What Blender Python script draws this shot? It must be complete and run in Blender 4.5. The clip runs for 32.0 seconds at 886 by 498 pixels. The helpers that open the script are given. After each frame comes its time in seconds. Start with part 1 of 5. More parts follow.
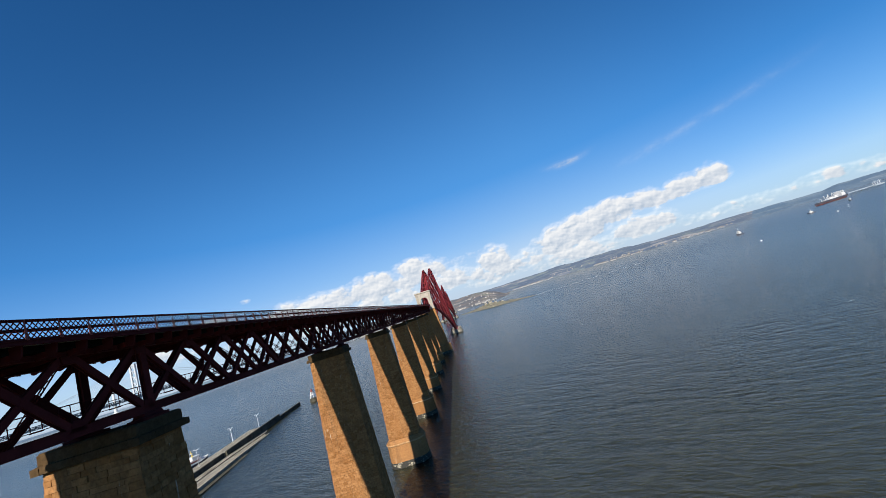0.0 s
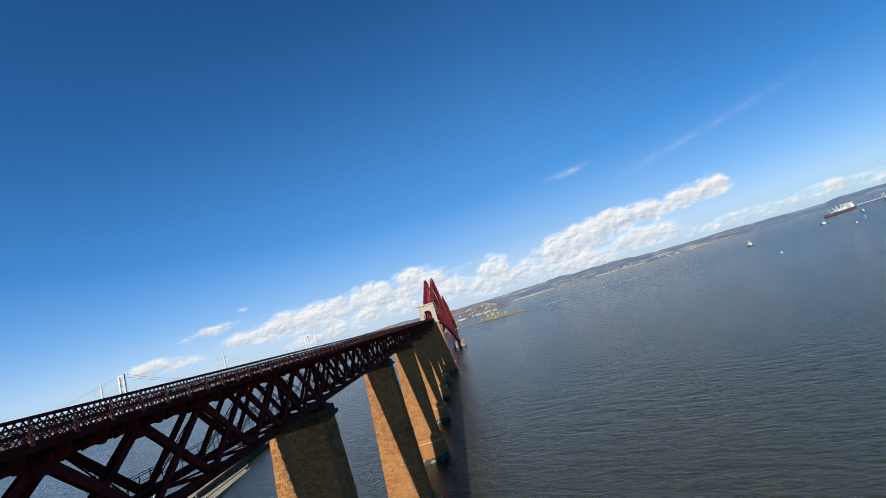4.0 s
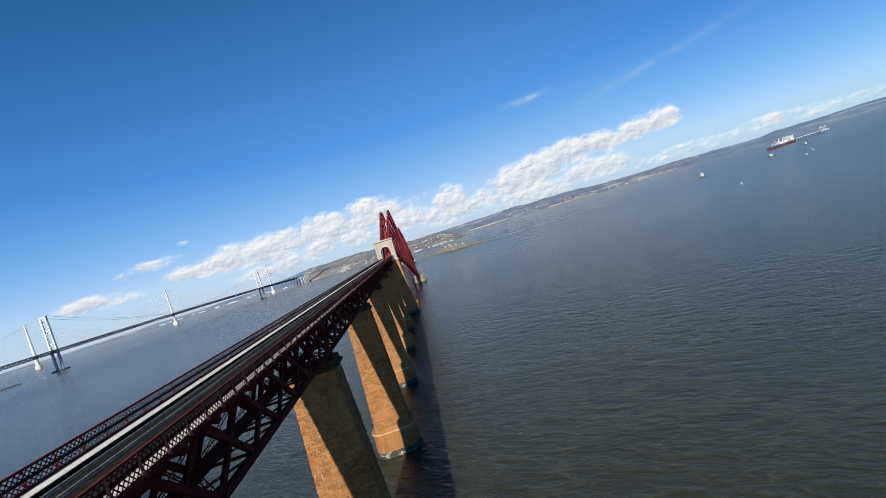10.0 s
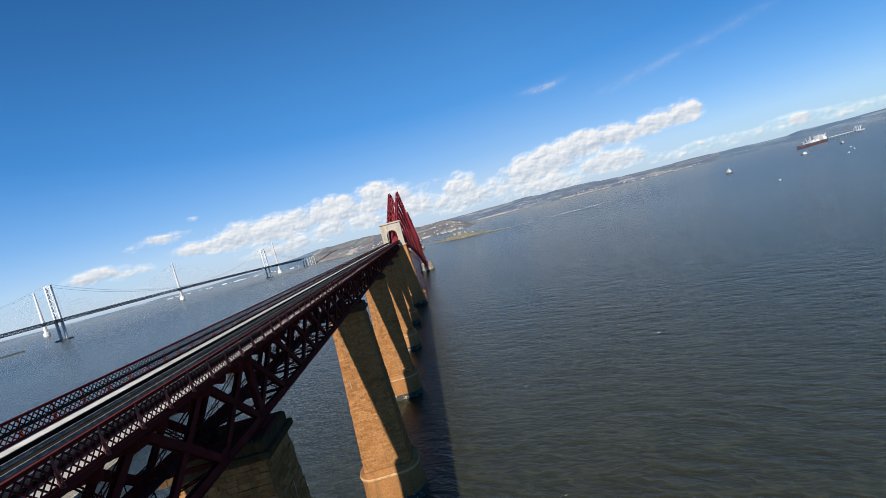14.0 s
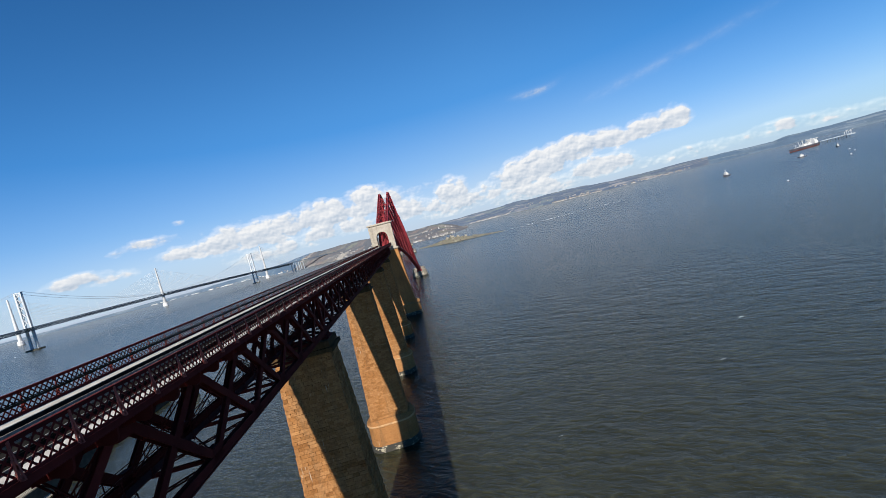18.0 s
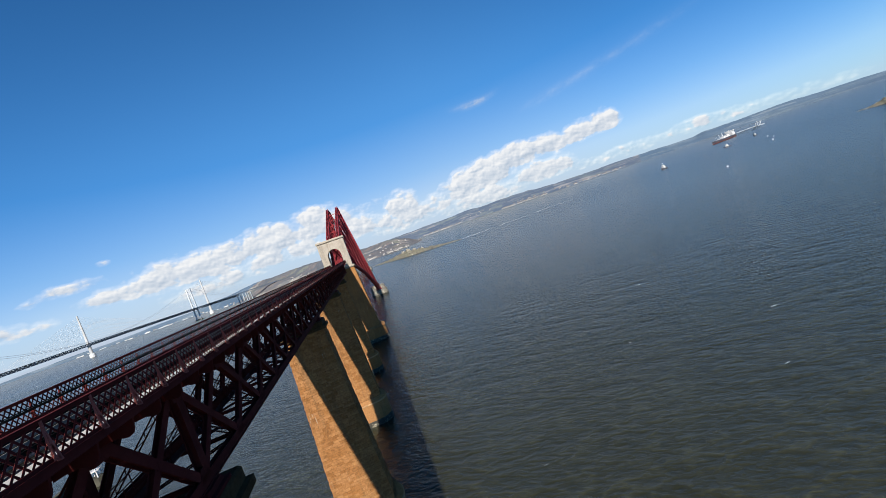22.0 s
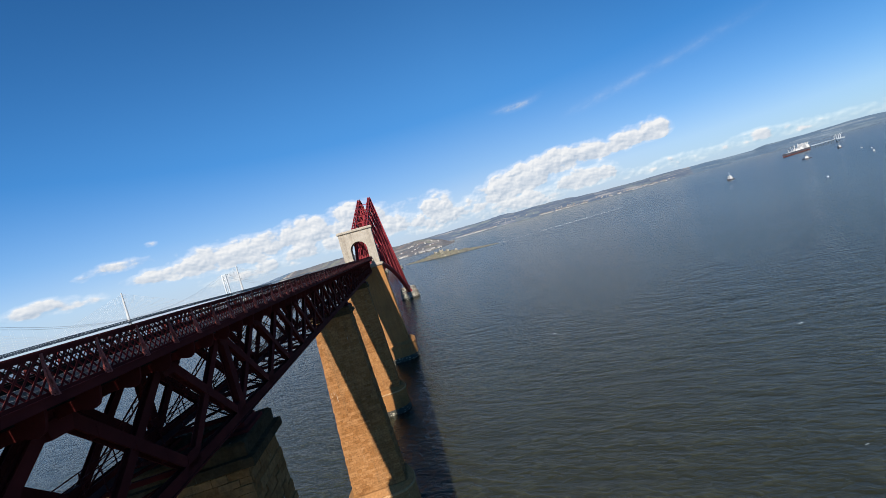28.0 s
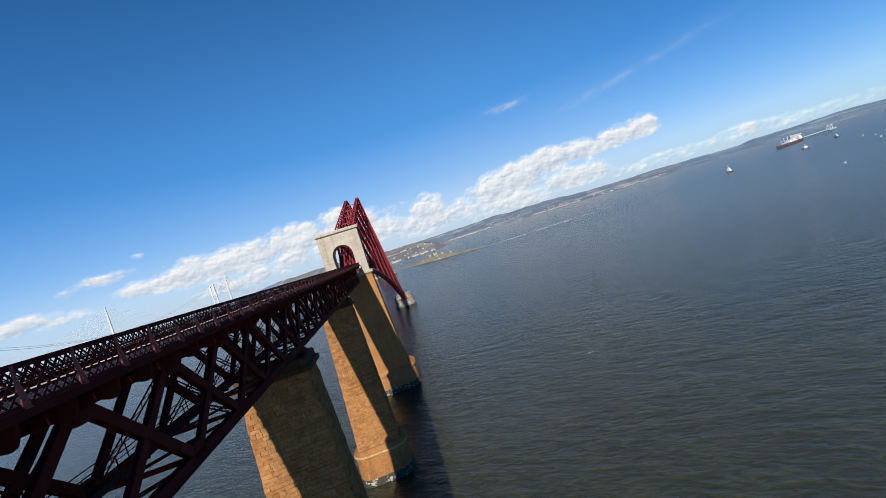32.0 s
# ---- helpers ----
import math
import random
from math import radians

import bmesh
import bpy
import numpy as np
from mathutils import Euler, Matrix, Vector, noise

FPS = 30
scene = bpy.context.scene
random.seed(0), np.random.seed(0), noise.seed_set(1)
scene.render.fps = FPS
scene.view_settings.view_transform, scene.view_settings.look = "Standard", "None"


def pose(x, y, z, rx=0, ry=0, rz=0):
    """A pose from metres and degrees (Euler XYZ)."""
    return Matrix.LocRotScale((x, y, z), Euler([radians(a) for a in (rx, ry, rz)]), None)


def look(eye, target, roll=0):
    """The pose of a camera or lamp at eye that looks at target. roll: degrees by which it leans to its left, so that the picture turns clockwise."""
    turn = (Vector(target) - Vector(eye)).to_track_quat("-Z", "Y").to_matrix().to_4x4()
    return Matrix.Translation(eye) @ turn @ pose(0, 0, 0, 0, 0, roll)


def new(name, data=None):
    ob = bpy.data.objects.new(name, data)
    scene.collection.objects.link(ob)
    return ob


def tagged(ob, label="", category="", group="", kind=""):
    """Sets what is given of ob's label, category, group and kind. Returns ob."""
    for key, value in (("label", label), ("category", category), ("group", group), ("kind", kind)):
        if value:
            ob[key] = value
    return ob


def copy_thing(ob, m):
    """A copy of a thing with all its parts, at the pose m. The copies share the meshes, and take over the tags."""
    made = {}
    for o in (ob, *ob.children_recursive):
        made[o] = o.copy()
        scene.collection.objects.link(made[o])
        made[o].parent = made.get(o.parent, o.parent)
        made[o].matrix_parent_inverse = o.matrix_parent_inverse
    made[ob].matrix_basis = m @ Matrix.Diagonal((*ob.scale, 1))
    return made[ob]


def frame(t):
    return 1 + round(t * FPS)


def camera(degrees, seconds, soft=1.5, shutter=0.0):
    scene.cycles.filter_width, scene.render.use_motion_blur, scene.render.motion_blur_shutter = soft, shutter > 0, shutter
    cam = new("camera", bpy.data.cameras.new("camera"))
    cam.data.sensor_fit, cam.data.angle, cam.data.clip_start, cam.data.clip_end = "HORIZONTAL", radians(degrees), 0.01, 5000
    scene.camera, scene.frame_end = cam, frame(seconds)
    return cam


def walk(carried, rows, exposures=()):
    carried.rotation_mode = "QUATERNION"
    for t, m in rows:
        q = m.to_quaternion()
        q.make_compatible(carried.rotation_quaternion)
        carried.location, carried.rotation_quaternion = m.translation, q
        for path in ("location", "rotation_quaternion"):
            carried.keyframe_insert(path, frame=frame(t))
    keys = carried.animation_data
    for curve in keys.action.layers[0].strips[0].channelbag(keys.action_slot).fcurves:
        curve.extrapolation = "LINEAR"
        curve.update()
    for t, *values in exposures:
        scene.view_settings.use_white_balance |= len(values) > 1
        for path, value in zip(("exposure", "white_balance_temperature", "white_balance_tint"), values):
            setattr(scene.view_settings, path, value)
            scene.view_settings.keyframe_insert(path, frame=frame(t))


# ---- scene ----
from math import atan2, cos, pi, sin, sqrt, tan

# ---------------------------------------------------------------- camera
FOV = 97.37
PATH = [  # t, x, y, z, yaw, pitch, roll
    (0.0, 27.30, 19.83, 44.00, -0.78, 8.04, -17.08),
    (0.5, 26.43, 24.43, 44.43, -0.75, 9.36, -17.46),
    (1.0, 25.83, 28.43, 45.16, -1.30, 10.30, -18.26),
    (1.5, 25.35, 31.61, 46.19, -1.18, 10.28, -18.16),
    (2.0, 25.10, 34.51, 47.24, -0.94, 10.27, -17.54),
    (2.5, 24.78, 37.79, 47.91, 0.35, 10.44, -15.17),
    (3.0, 24.47, 41.50, 48.34, 0.68, 10.26, -14.04),
    (3.5, 23.45, 45.32, 48.70, -0.77, 9.83, -16.08),
    (5.5, 19.28, 61.58, 51.40, -1.51, 7.87, -17.04),
    (6.0, 19.43, 65.20, 52.32, -1.81, 7.22, -16.57),
    (6.5, 19.42, 68.26, 52.82, -1.95, 5.90, -16.71),
    (7.0, 19.68, 71.21, 53.48, -3.24, 4.77, -16.84),
    (7.5, 19.54, 74.41, 53.94, -4.87, 3.43, -17.56),
    (8.0, 19.51, 77.87, 54.49, -5.12, 1.24, -17.53),
    (8.5, 19.59, 81.43, 55.24, -5.02, 0.04, -17.08),
    (9.0, 19.30, 84.96, 55.79, -4.81, -1.03, -16.86),
    (9.5, 19.16, 88.58, 55.70, -4.87, -1.82, -17.26),
    (10.0, 18.87, 92.46, 55.50, -4.67, -2.33, -17.06),
    (10.5, 18.64, 96.57, 55.20, -4.31, -2.65, -16.34),
    (11.0, 18.24, 100.74, 54.83, -2.97, -2.80, -12.43),
    (11.5, 18.08, 104.94, 54.63, -2.54, -2.57, -9.75),
    (12.0, 17.89, 109.12, 54.41, -3.29, -2.46, -11.27),
    (12.5, 17.50, 113.14, 53.79, -3.54, -2.75, -12.85),
    (13.0, 17.37, 116.75, 53.54, -3.44, -2.99, -13.96),
    (13.5, 17.54, 119.77, 53.90, -3.55, -3.06, -14.44),
    (14.0, 17.68, 122.64, 54.18, -3.10, -3.78, -14.44),
    (14.5, 17.36, 125.77, 54.25, -3.21, -3.76, -14.28),
    (16.5, 16.59, 141.12, 53.20, -3.79, -3.40, -14.11),
    (17.0, 16.54, 144.96, 52.92, -3.68, -3.23, -14.75),
    (17.5, 16.35, 149.05, 52.70, -4.10, -3.22, -14.47),
    (18.0, 15.96, 153.11, 52.70, -4.53, -3.49, -14.43),
    (18.5, 15.32, 156.93, 52.65, -5.29, -4.00, -14.44),
    (19.0, 14.60, 160.55, 52.53, -6.18, -3.79, -14.39),
    (19.5, 14.41, 164.12, 52.22, -7.26, -3.73, -14.66),
    (20.0, 13.98, 167.76, 52.07, -8.99, -3.82, -15.40),
    (20.5, 13.96, 171.45, 51.95, -11.07, -3.82, -18.12),
    (21.0, 13.56, 175.04, 51.85, -11.42, -3.96, -19.42),
    (21.5, 13.61, 178.59, 51.63, -11.38, -4.03, -19.46),
    (22.0, 13.42, 182.53, 51.39, -11.50, -3.59, -19.32),
    (22.5, 13.56, 187.00, 51.08, -11.36, -2.72, -18.89),
    (23.0, 13.03, 191.20, 50.87, -9.40, -2.62, -17.99),
    (23.5, 12.86, 194.71, 50.72, -7.16, -2.45, -16.40),
    (24.0, 13.29, 198.16, 50.73, -7.60, -2.15, -17.38),
    (24.5, 13.14, 202.12, 50.54, -7.94, -2.03, -18.28),
    (25.0, 13.44, 206.28, 50.56, -7.75, -2.00, -18.14),
    (25.5, 13.85, 210.00, 50.23, -7.46, -2.01, -17.99),
    (27.5, 13.44, 226.26, 50.27, -7.16, -2.08, -16.21),
    (28.0, 13.68, 230.70, 50.13, -7.24, -1.87, -15.67),
    (28.5, 13.62, 235.06, 50.29, -7.85, -1.78, -16.90),
    (29.0, 13.59, 239.26, 50.09, -8.41, -1.83, -18.09),
    (29.5, 13.54, 243.30, 50.04, -8.55, -2.01, -18.63),
    (30.0, 13.52, 247.25, 49.89, -8.42, -1.90, -18.78),
    (30.5, 13.43, 251.26, 50.10, -8.39, -2.00, -18.55),
    (31.0, 13.50, 255.34, 49.75, -7.74, -1.74, -16.77),
    (31.5, 13.69, 259.27, 49.75, -7.80, -1.62, -16.07),
    (32.0, 14.00, 262.93, 49.88, -8.41, -1.76, -17.37),
]
cam = camera(FOV, 32.0, soft=0.42)


def flight(x, y, z, yaw, pitch, roll):
    return Matrix.Translation((x, y, z)) @ pose(0, 0, 0, 0, 0, yaw) @ pose(0, 0, 0, 90 + pitch) @ pose(0, 0, 0, 0, 0, roll)


walk(cam, [(t, flight(*row)) for t, *row in PATH])

# ---------------------------------------------------------------- light
SUN_WAY = Vector((-0.165, -1.40, 1.0)).normalized()  # towards the sun
sun_data = bpy.data.lights.new("sun", "SUN")
sun_data.energy, sun_data.angle, sun_data.color = 5.0, radians(0.53), (1.0, 0.93, 0.82)
sun = new("sun", sun_data)
sun.matrix_world = look((0, 0, 300), Vector((0, 0, 300)) - SUN_WAY)

world = bpy.data.worlds.new("sky")
world.use_nodes = True
scene.world = world
wn = world.node_tree
sky = wn.nodes.new("ShaderNodeTexSky")
sky.sky_type, sky.sun_disc = "NISHITA", False
sky.sun_elevation, sky.sun_rotation = math.asin(SUN_WAY.z), radians(180 + 6.7)
sky.altitude, sky.air_density, sky.dust_density, sky.ozone_density = 2500, 1.0, 0.0, 4.0
tint = wn.nodes.new("ShaderNodeMix")
tint.data_type, tint.blend_type = "RGBA", "MULTIPLY"
tint.inputs[0].default_value = 1.0
tint.inputs[7].default_value = (0.34, 1.05, 1.50, 1.0)  # a very clear, deep blue spring sky
wn.links.new(sky.outputs[0], tint.inputs[6])
wn.links.new(tint.outputs[2], wn.nodes["Background"].inputs[0])
wn.nodes["Background"].inputs[1].default_value = 0.0465
scene.view_settings.exposure = 1.01


# ---------------------------------------------------------------- materials
def rgb(c):
    return (c[0], c[1], c[2], 1.0)


class Mat:
    """A node material: two-scale colour variation, roughness and bump."""

    def __init__(self, name, rough=0.7, metal=0.0):
        self.m = bpy.data.materials.new(name)
        self.m.use_nodes = True
        self.t = self.m.node_tree
        self.b = self.t.nodes["Principled BSDF"]
        self.b.inputs["Roughness"].default_value = rough
        self.b.inputs["Metallic"].default_value = metal

    def node(self, kind, **values):
        n = self.t.nodes.new(kind)
        for k, v in values.items():
            n.inputs[k].default_value = v
        return n

    def link(self, a, b):
        self.t.links.new(a, b)

    def coords(self, scale=(1, 1, 1), space="Object"):
        tc = self.t.nodes.new("ShaderNodeTexCoord")
        mp = self.t.nodes.new("ShaderNodeMapping")
        mp.inputs["Scale"].default_value = scale
        self.link(tc.outputs[space], mp.inputs["Vector"])
        return mp.outputs[0]

    def noise(self, scale, detail=4, vec=None, rough=0.55):
        n = self.node("ShaderNodeTexNoise", Scale=scale, Detail=detail, Roughness=rough)
        if vec is not None:
            self.link(vec, n.inputs["Vector"])
        return n.outputs["Fac"]

    def ramp(self, fac, stops):
        r = self.t.nodes.new("ShaderNodeValToRGB")
        e = r.color_ramp.elements
        while len(e) < len(stops):
            e.new(0.5)
        for el, (p, c) in zip(e, stops):
            el.position, el.color = p, rgb(c)
        self.link(fac, r.inputs[0])
        return r.outputs[0]

    def mix(self, fac, a, b, mode="MIX"):
        n = self.t.nodes.new("ShaderNodeMix")
        n.data_type, n.blend_type = "RGBA", mode
        for value, socket in ((fac, n.inputs[0]), (a, n.inputs[6]), (b, n.inputs[7])):
            if isinstance(value, (int, float)):
                socket.default_value = value
            elif isinstance(value, tuple):
                socket.default_value = rgb(value)
            else:
                self.link(value, socket)
        return n.outputs[2]

    def math(self, op, a, b=0.0, clamp=False):
        n = self.t.nodes.new("ShaderNodeMath")
        n.operation, n.use_clamp = op, clamp
        for value, socket in ((a, n.inputs[0]), (b, n.inputs[1])):
            if isinstance(value, (int, float)):
                socket.default_value = value
            else:
                self.link(value, socket)
        return n.outputs[0]

    def bump(self, height, strength=0.3, dist=0.05):
        n = self.node("ShaderNodeBump", Distance=dist)
        if isinstance(strength, (int, float)):
            n.inputs["Strength"].default_value = strength
        else:
            self.link(strength, n.inputs["Strength"])
        self.link(height, n.inputs["Height"])
        self.link(n.outputs[0], self.b.inputs["Normal"])

    def colour(self, c):
        if isinstance(c, tuple):
            self.b.inputs["Base Color"].default_value = rgb(c)
        else:
            self.link(c, self.b.inputs["Base Color"])
        return self


def painted(name, dark, light, rough=0.55, scale=0.6, fleck=None, gloss=0.3):
    m = Mat(name, rough)
    v = m.coords()
    c = m.ramp(m.noise(scale, 5, v), [(0.35, dark), (0.65, light)])
    if fleck:
        spots = m.ramp(m.noise(scale * 9, 3, v), [(0.66, (0, 0, 0)), (0.72, (1, 1, 1))])
        c = m.mix(m.math("MULTIPLY", spots, 0.6), c, fleck)
    info = m.t.nodes.new("ShaderNodeObjectInfo")
    shade = m.math("ADD", m.math("MULTIPLY", info.outputs["Random"], 0.35), 0.82)
    comb = m.t.nodes.new("ShaderNodeCombineColor")
    for k in range(3):
        m.link(shade, comb.inputs[k])
    m.colour(m.mix(1.0, c, comb.outputs[0], "MULTIPLY"))
    m.bump(m.noise(scale * 25, 2, v), 0.15, 0.01)
    m.b.inputs["Specular IOR Level"].default_value = gloss
    return m.m


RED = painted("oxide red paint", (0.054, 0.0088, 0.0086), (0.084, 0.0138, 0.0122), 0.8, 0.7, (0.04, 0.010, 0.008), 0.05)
# lighter copy of the oxide red: sunlight on the east posts put into the colour
RED_SUNLIT = painted("oxide red paint lightened as if sunlit", (0.21, 0.056, 0.046), (0.30, 0.088, 0.072), 0.75, 1.5, (0.11, 0.024, 0.02), 0.1)
RED_BRIGHT = painted("cantilever red paint", (0.136, 0.014, 0.018), (0.192, 0.022, 0.028), 0.7, 0.05, None, 0.15)
DECK_DARK = painted("dark ballast and timber", (0.007, 0.0066, 0.006), (0.017, 0.0155, 0.014), 0.95, 2.0, None, 0.02)
RAIL = painted("worn rail steel", (0.13, 0.118, 0.10), (0.24, 0.22, 0.195), 0.55, 3.0, None, 0.1)
PLANK = painted("pale footway planks", (0.272, 0.259, 0.238), (0.391, 0.378, 0.353), 0.75, 1.5)
WHITE = painted("white paint", (0.360, 0.368, 0.376), (0.464, 0.464, 0.464), 0.5, 0.3)
STEEL_GREY = painted("grey bridge steel", (0.20, 0.23, 0.26), (0.30, 0.33, 0.36), 0.6, 0.02)
DECK_BLUE = painted("dark blue-grey truss steel", (0.05, 0.07, 0.10), (0.07, 0.095, 0.13), 0.6, 0.02)
PYLON = painted("pale concrete pylon", (0.33, 0.345, 0.36), (0.42, 0.43, 0.44), 0.7, 0.02)
HULL_DARK = painted("dark hull paint", (0.03, 0.035, 0.05), (0.06, 0.06, 0.075), 0.45, 0.05)
HULL_RED = painted("red hull paint", (0.13, 0.035, 0.028), (0.19, 0.05, 0.038), 0.5, 0.05)
JETTY = painted("weathered jetty stone", (0.13, 0.118, 0.094), (0.27, 0.25, 0.208), 0.9, 0.5, (0.06, 0.055, 0.045), 0.05)
w = Mat("worn slipway setts", 0.9)
w.b.inputs["Specular IOR Level"].default_value = 0.05
long_grain = w.noise(0.9, 6, w.coords((2.2, 0.10, 1.0)), 0.65)
setts = w.ramp(long_grain, [(0.34, (0.045, 0.041, 0.034)), (0.45, (0.15, 0.135, 0.11)), (0.56, (0.26, 0.24, 0.20)), (0.68, (0.34, 0.32, 0.275))])
w.colour(w.mix(0.5, setts, w.ramp(w.noise(1.6, 6, w.coords(), 0.7), [(0.35, (0.35, 0.35, 0.35)), (0.65, (1.25, 1.25, 1.25))]), "MULTIPLY"))
w.bump(w.noise(2.0, 4, w.coords()), 0.5, 0.1)
SETTS = w.m
JETTY_DARK = painted("weedy jetty wall", (0.024, 0.024, 0.018), (0.060, 0.056, 0.040), 0.9, 0.3)
YELLOW = painted("yellow mast paint", (0.42, 0.30, 0.05), (0.55, 0.40, 0.08), 0.5, 0.4)
SLATE = painted("grey roof slate", (0.08, 0.08, 0.09), (0.13, 0.12, 0.12), 0.8, 0.2)


def masonry(name, a, b, c, weed=0.0):
    m = Mat(name, 0.85)
    v = m.coords()
    geo = m.t.nodes.new("ShaderNodeNewGeometry")
    info = m.t.nodes.new("ShaderNodeObjectInfo")
    rnd = m.math("FRACT", m.math("ADD", geo.outputs["Random Per Island"], info.outputs["Random"]))
    col = m.mix(m.ramp(m.noise(0.22, 6, v), [(0.35, (0, 0, 0)), (0.68, (1, 1, 1))]), a, b)
    col = m.mix(m.math("MULTIPLY", rnd, 0.6), col, c)
    streak = m.noise(0.5, 5, m.coords((1.6, 1.6, 0.07)))
    col = m.mix(m.math("MULTIPLY", m.ramp(streak, [(0.5, (0, 0, 0)), (0.72, (1, 1, 1))]), 0.45), col, (0.09, 0.06, 0.035))
    fine = m.noise(3.2, 7, v, 0.65)
    col = m.mix(0.6, col, m.ramp(fine, [(0.3, (0.35, 0.35, 0.35)), (0.62, (1.1, 1.1, 1.1))]), "MULTIPLY")
    lime = m.ramp(m.noise(1.0, 3, m.coords((2.6, 2.6, 0.12))), [(0.66, (0, 0, 0)), (0.72, (1, 1, 1))])
    ends = m.ramp(m.noise(0.35, 4, v), [(0.5, (0, 0, 0)), (0.58, (1, 1, 1))])
    col = m.mix(m.math("MULTIPLY", m.math("MULTIPLY", lime, ends), 0.7), col, (0.36, 0.33, 0.28))
    m.colour(col)
    m.bump(fine, 0.9, 0.12)
    m.b.inputs["Specular IOR Level"].default_value = 0.06
    return m.m


STONE = masonry("tan sandstone", (0.232, 0.106, 0.036), (0.150, 0.064, 0.021), (0.320, 0.168, 0.072))
GRANITE = masonry("pale granite", (0.296, 0.263, 0.222), (0.244, 0.215, 0.178), (0.340, 0.311, 0.266))
# dark copy of the sandstone: the shade below the deck painted into the caps
SHADED_STONE = masonry("sandstone darkened as in shade", (0.055, 0.034, 0.016), (0.035, 0.022, 0.011), (0.08, 0.05, 0.024))
PALE_STONE = masonry("weathered pale sandstone", (0.36, 0.215, 0.105), (0.28, 0.155, 0.07), (0.42, 0.27, 0.15))
MORTAR = masonry("recessed mortar", (0.165, 0.077, 0.027), (0.12, 0.053, 0.018), (0.20, 0.105, 0.044))

w = Mat("barnacled tide stone", 0.8)
v = w.coords()
w.colour(w.mix(w.ramp(w.noise(0.9, 8, w.coords((1, 1, 1.6)), 0.65), [(0.56, (0, 0, 0)), (0.59, (1, 1, 1))]), (0.014, 0.013, 0.009), (0.26, 0.23, 0.17)))
w.bump(w.noise(3.0, 6, v), 0.8, 0.15)
TIDE = w.m

w = Mat("turbid green sea water", 0.22)


def across(along, over, angle=33):
    """Coordinates turned to the wind: wave crests run from north-west to south-east."""
    turn = w.t.nodes.new("ShaderNodeMapping")
    turn.inputs["Rotation"].default_value = (0, 0, radians(angle))
    size = w.t.nodes.new("ShaderNodeMapping")
    size.inputs["Scale"].default_value = (along, over, 1)
    w.link(w.coords(), turn.inputs["Vector"])
    w.link(turn.outputs[0], size.inputs["Vector"])
    return size.outputs[0]


broad = w.noise(0.006, 5, w.coords((1.0, 2.2, 1.0)))
w.b.inputs["IOR"].default_value = 1.333
w.b.inputs["Specular IOR Level"].default_value = 0.7
w.b.inputs["Specular Tint"].default_value = (0.76, 0.78, 0.72, 1.0)
def ridged(n):
    """Sharp crests and wide troughs out of a noise."""
    return w.math("SUBTRACT", 1.0, w.math("MULTIPLY", w.math("ABSOLUTE", w.math("SUBTRACT", n, 0.5)), 3.6))


sea = w.math("MULTIPLY", ridged(w.noise(0.15, 3, across(0.36, 1.0, 30), 0.5)), 0.46)
crest = w.math("MULTIPLY", ridged(w.noise(0.42, 2, across(0.42, 1.0), 0.5)), 0.22)
cross = w.math("MULTIPLY", ridged(w.noise(0.6, 2, across(0.5, 1.0, 12), 0.5)), 0.12)
chop = w.math("MULTIPLY", w.noise(1.3, 5, across(0.55, 1.0, 25), 0.65), 0.34)
wave = w.math("ADD", w.math("ADD", sea, crest), w.math("ADD", cross, chop))
# steep short waves over the shoals by the viaduct, longer and duller wind-ruffled water beyond
off = w.t.nodes.new("ShaderNodeVectorMath")
off.operation = "DISTANCE"
off.inputs[1].default_value = (60, 180, 0)
w.link(w.coords(), off.inputs[0])
deep = w.node("ShaderNodeMapRange", **{"From Min": 200.0, "From Max": 1000.0, "To Min": 1.0, "To Max": 0.8})
w.link(off.outputs["Value"], deep.inputs["Value"])
w.bump(wave, deep.outputs[0], 0.8)
ruffled = w.node("ShaderNodeMapRange", **{"From Min": 150.0, "From Max": 900.0, "To Min": 0.16, "To Max": 0.24})
w.link(off.outputs["Value"], ruffled.inputs["Value"])
w.link(ruffled.outputs[0], w.b.inputs["Roughness"])
# light and shade of the waves put into the colour: pale crests, darker troughs
wave_shade = w.math("ADD", w.math("ADD", w.math("MULTIPLY", sea, 0.45), w.math("MULTIPLY", crest, 2.0)), w.math("ADD", w.math("MULTIPLY", cross, 1.5), w.math("MULTIPLY", chop, 0.8)))
pale = w.ramp(w.math("SUBTRACT", wave_shade, 0.2), [(0.08, (0.74, 0.76, 0.76)), (0.50, (0.92, 0.92, 0.92)), (0.64, (1.18, 1.18, 1.24)), (0.78, (2.0, 2.0, 2.15))])
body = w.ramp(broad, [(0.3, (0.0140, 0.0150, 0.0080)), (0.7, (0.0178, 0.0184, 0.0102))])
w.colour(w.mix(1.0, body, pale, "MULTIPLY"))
WATER = w.m


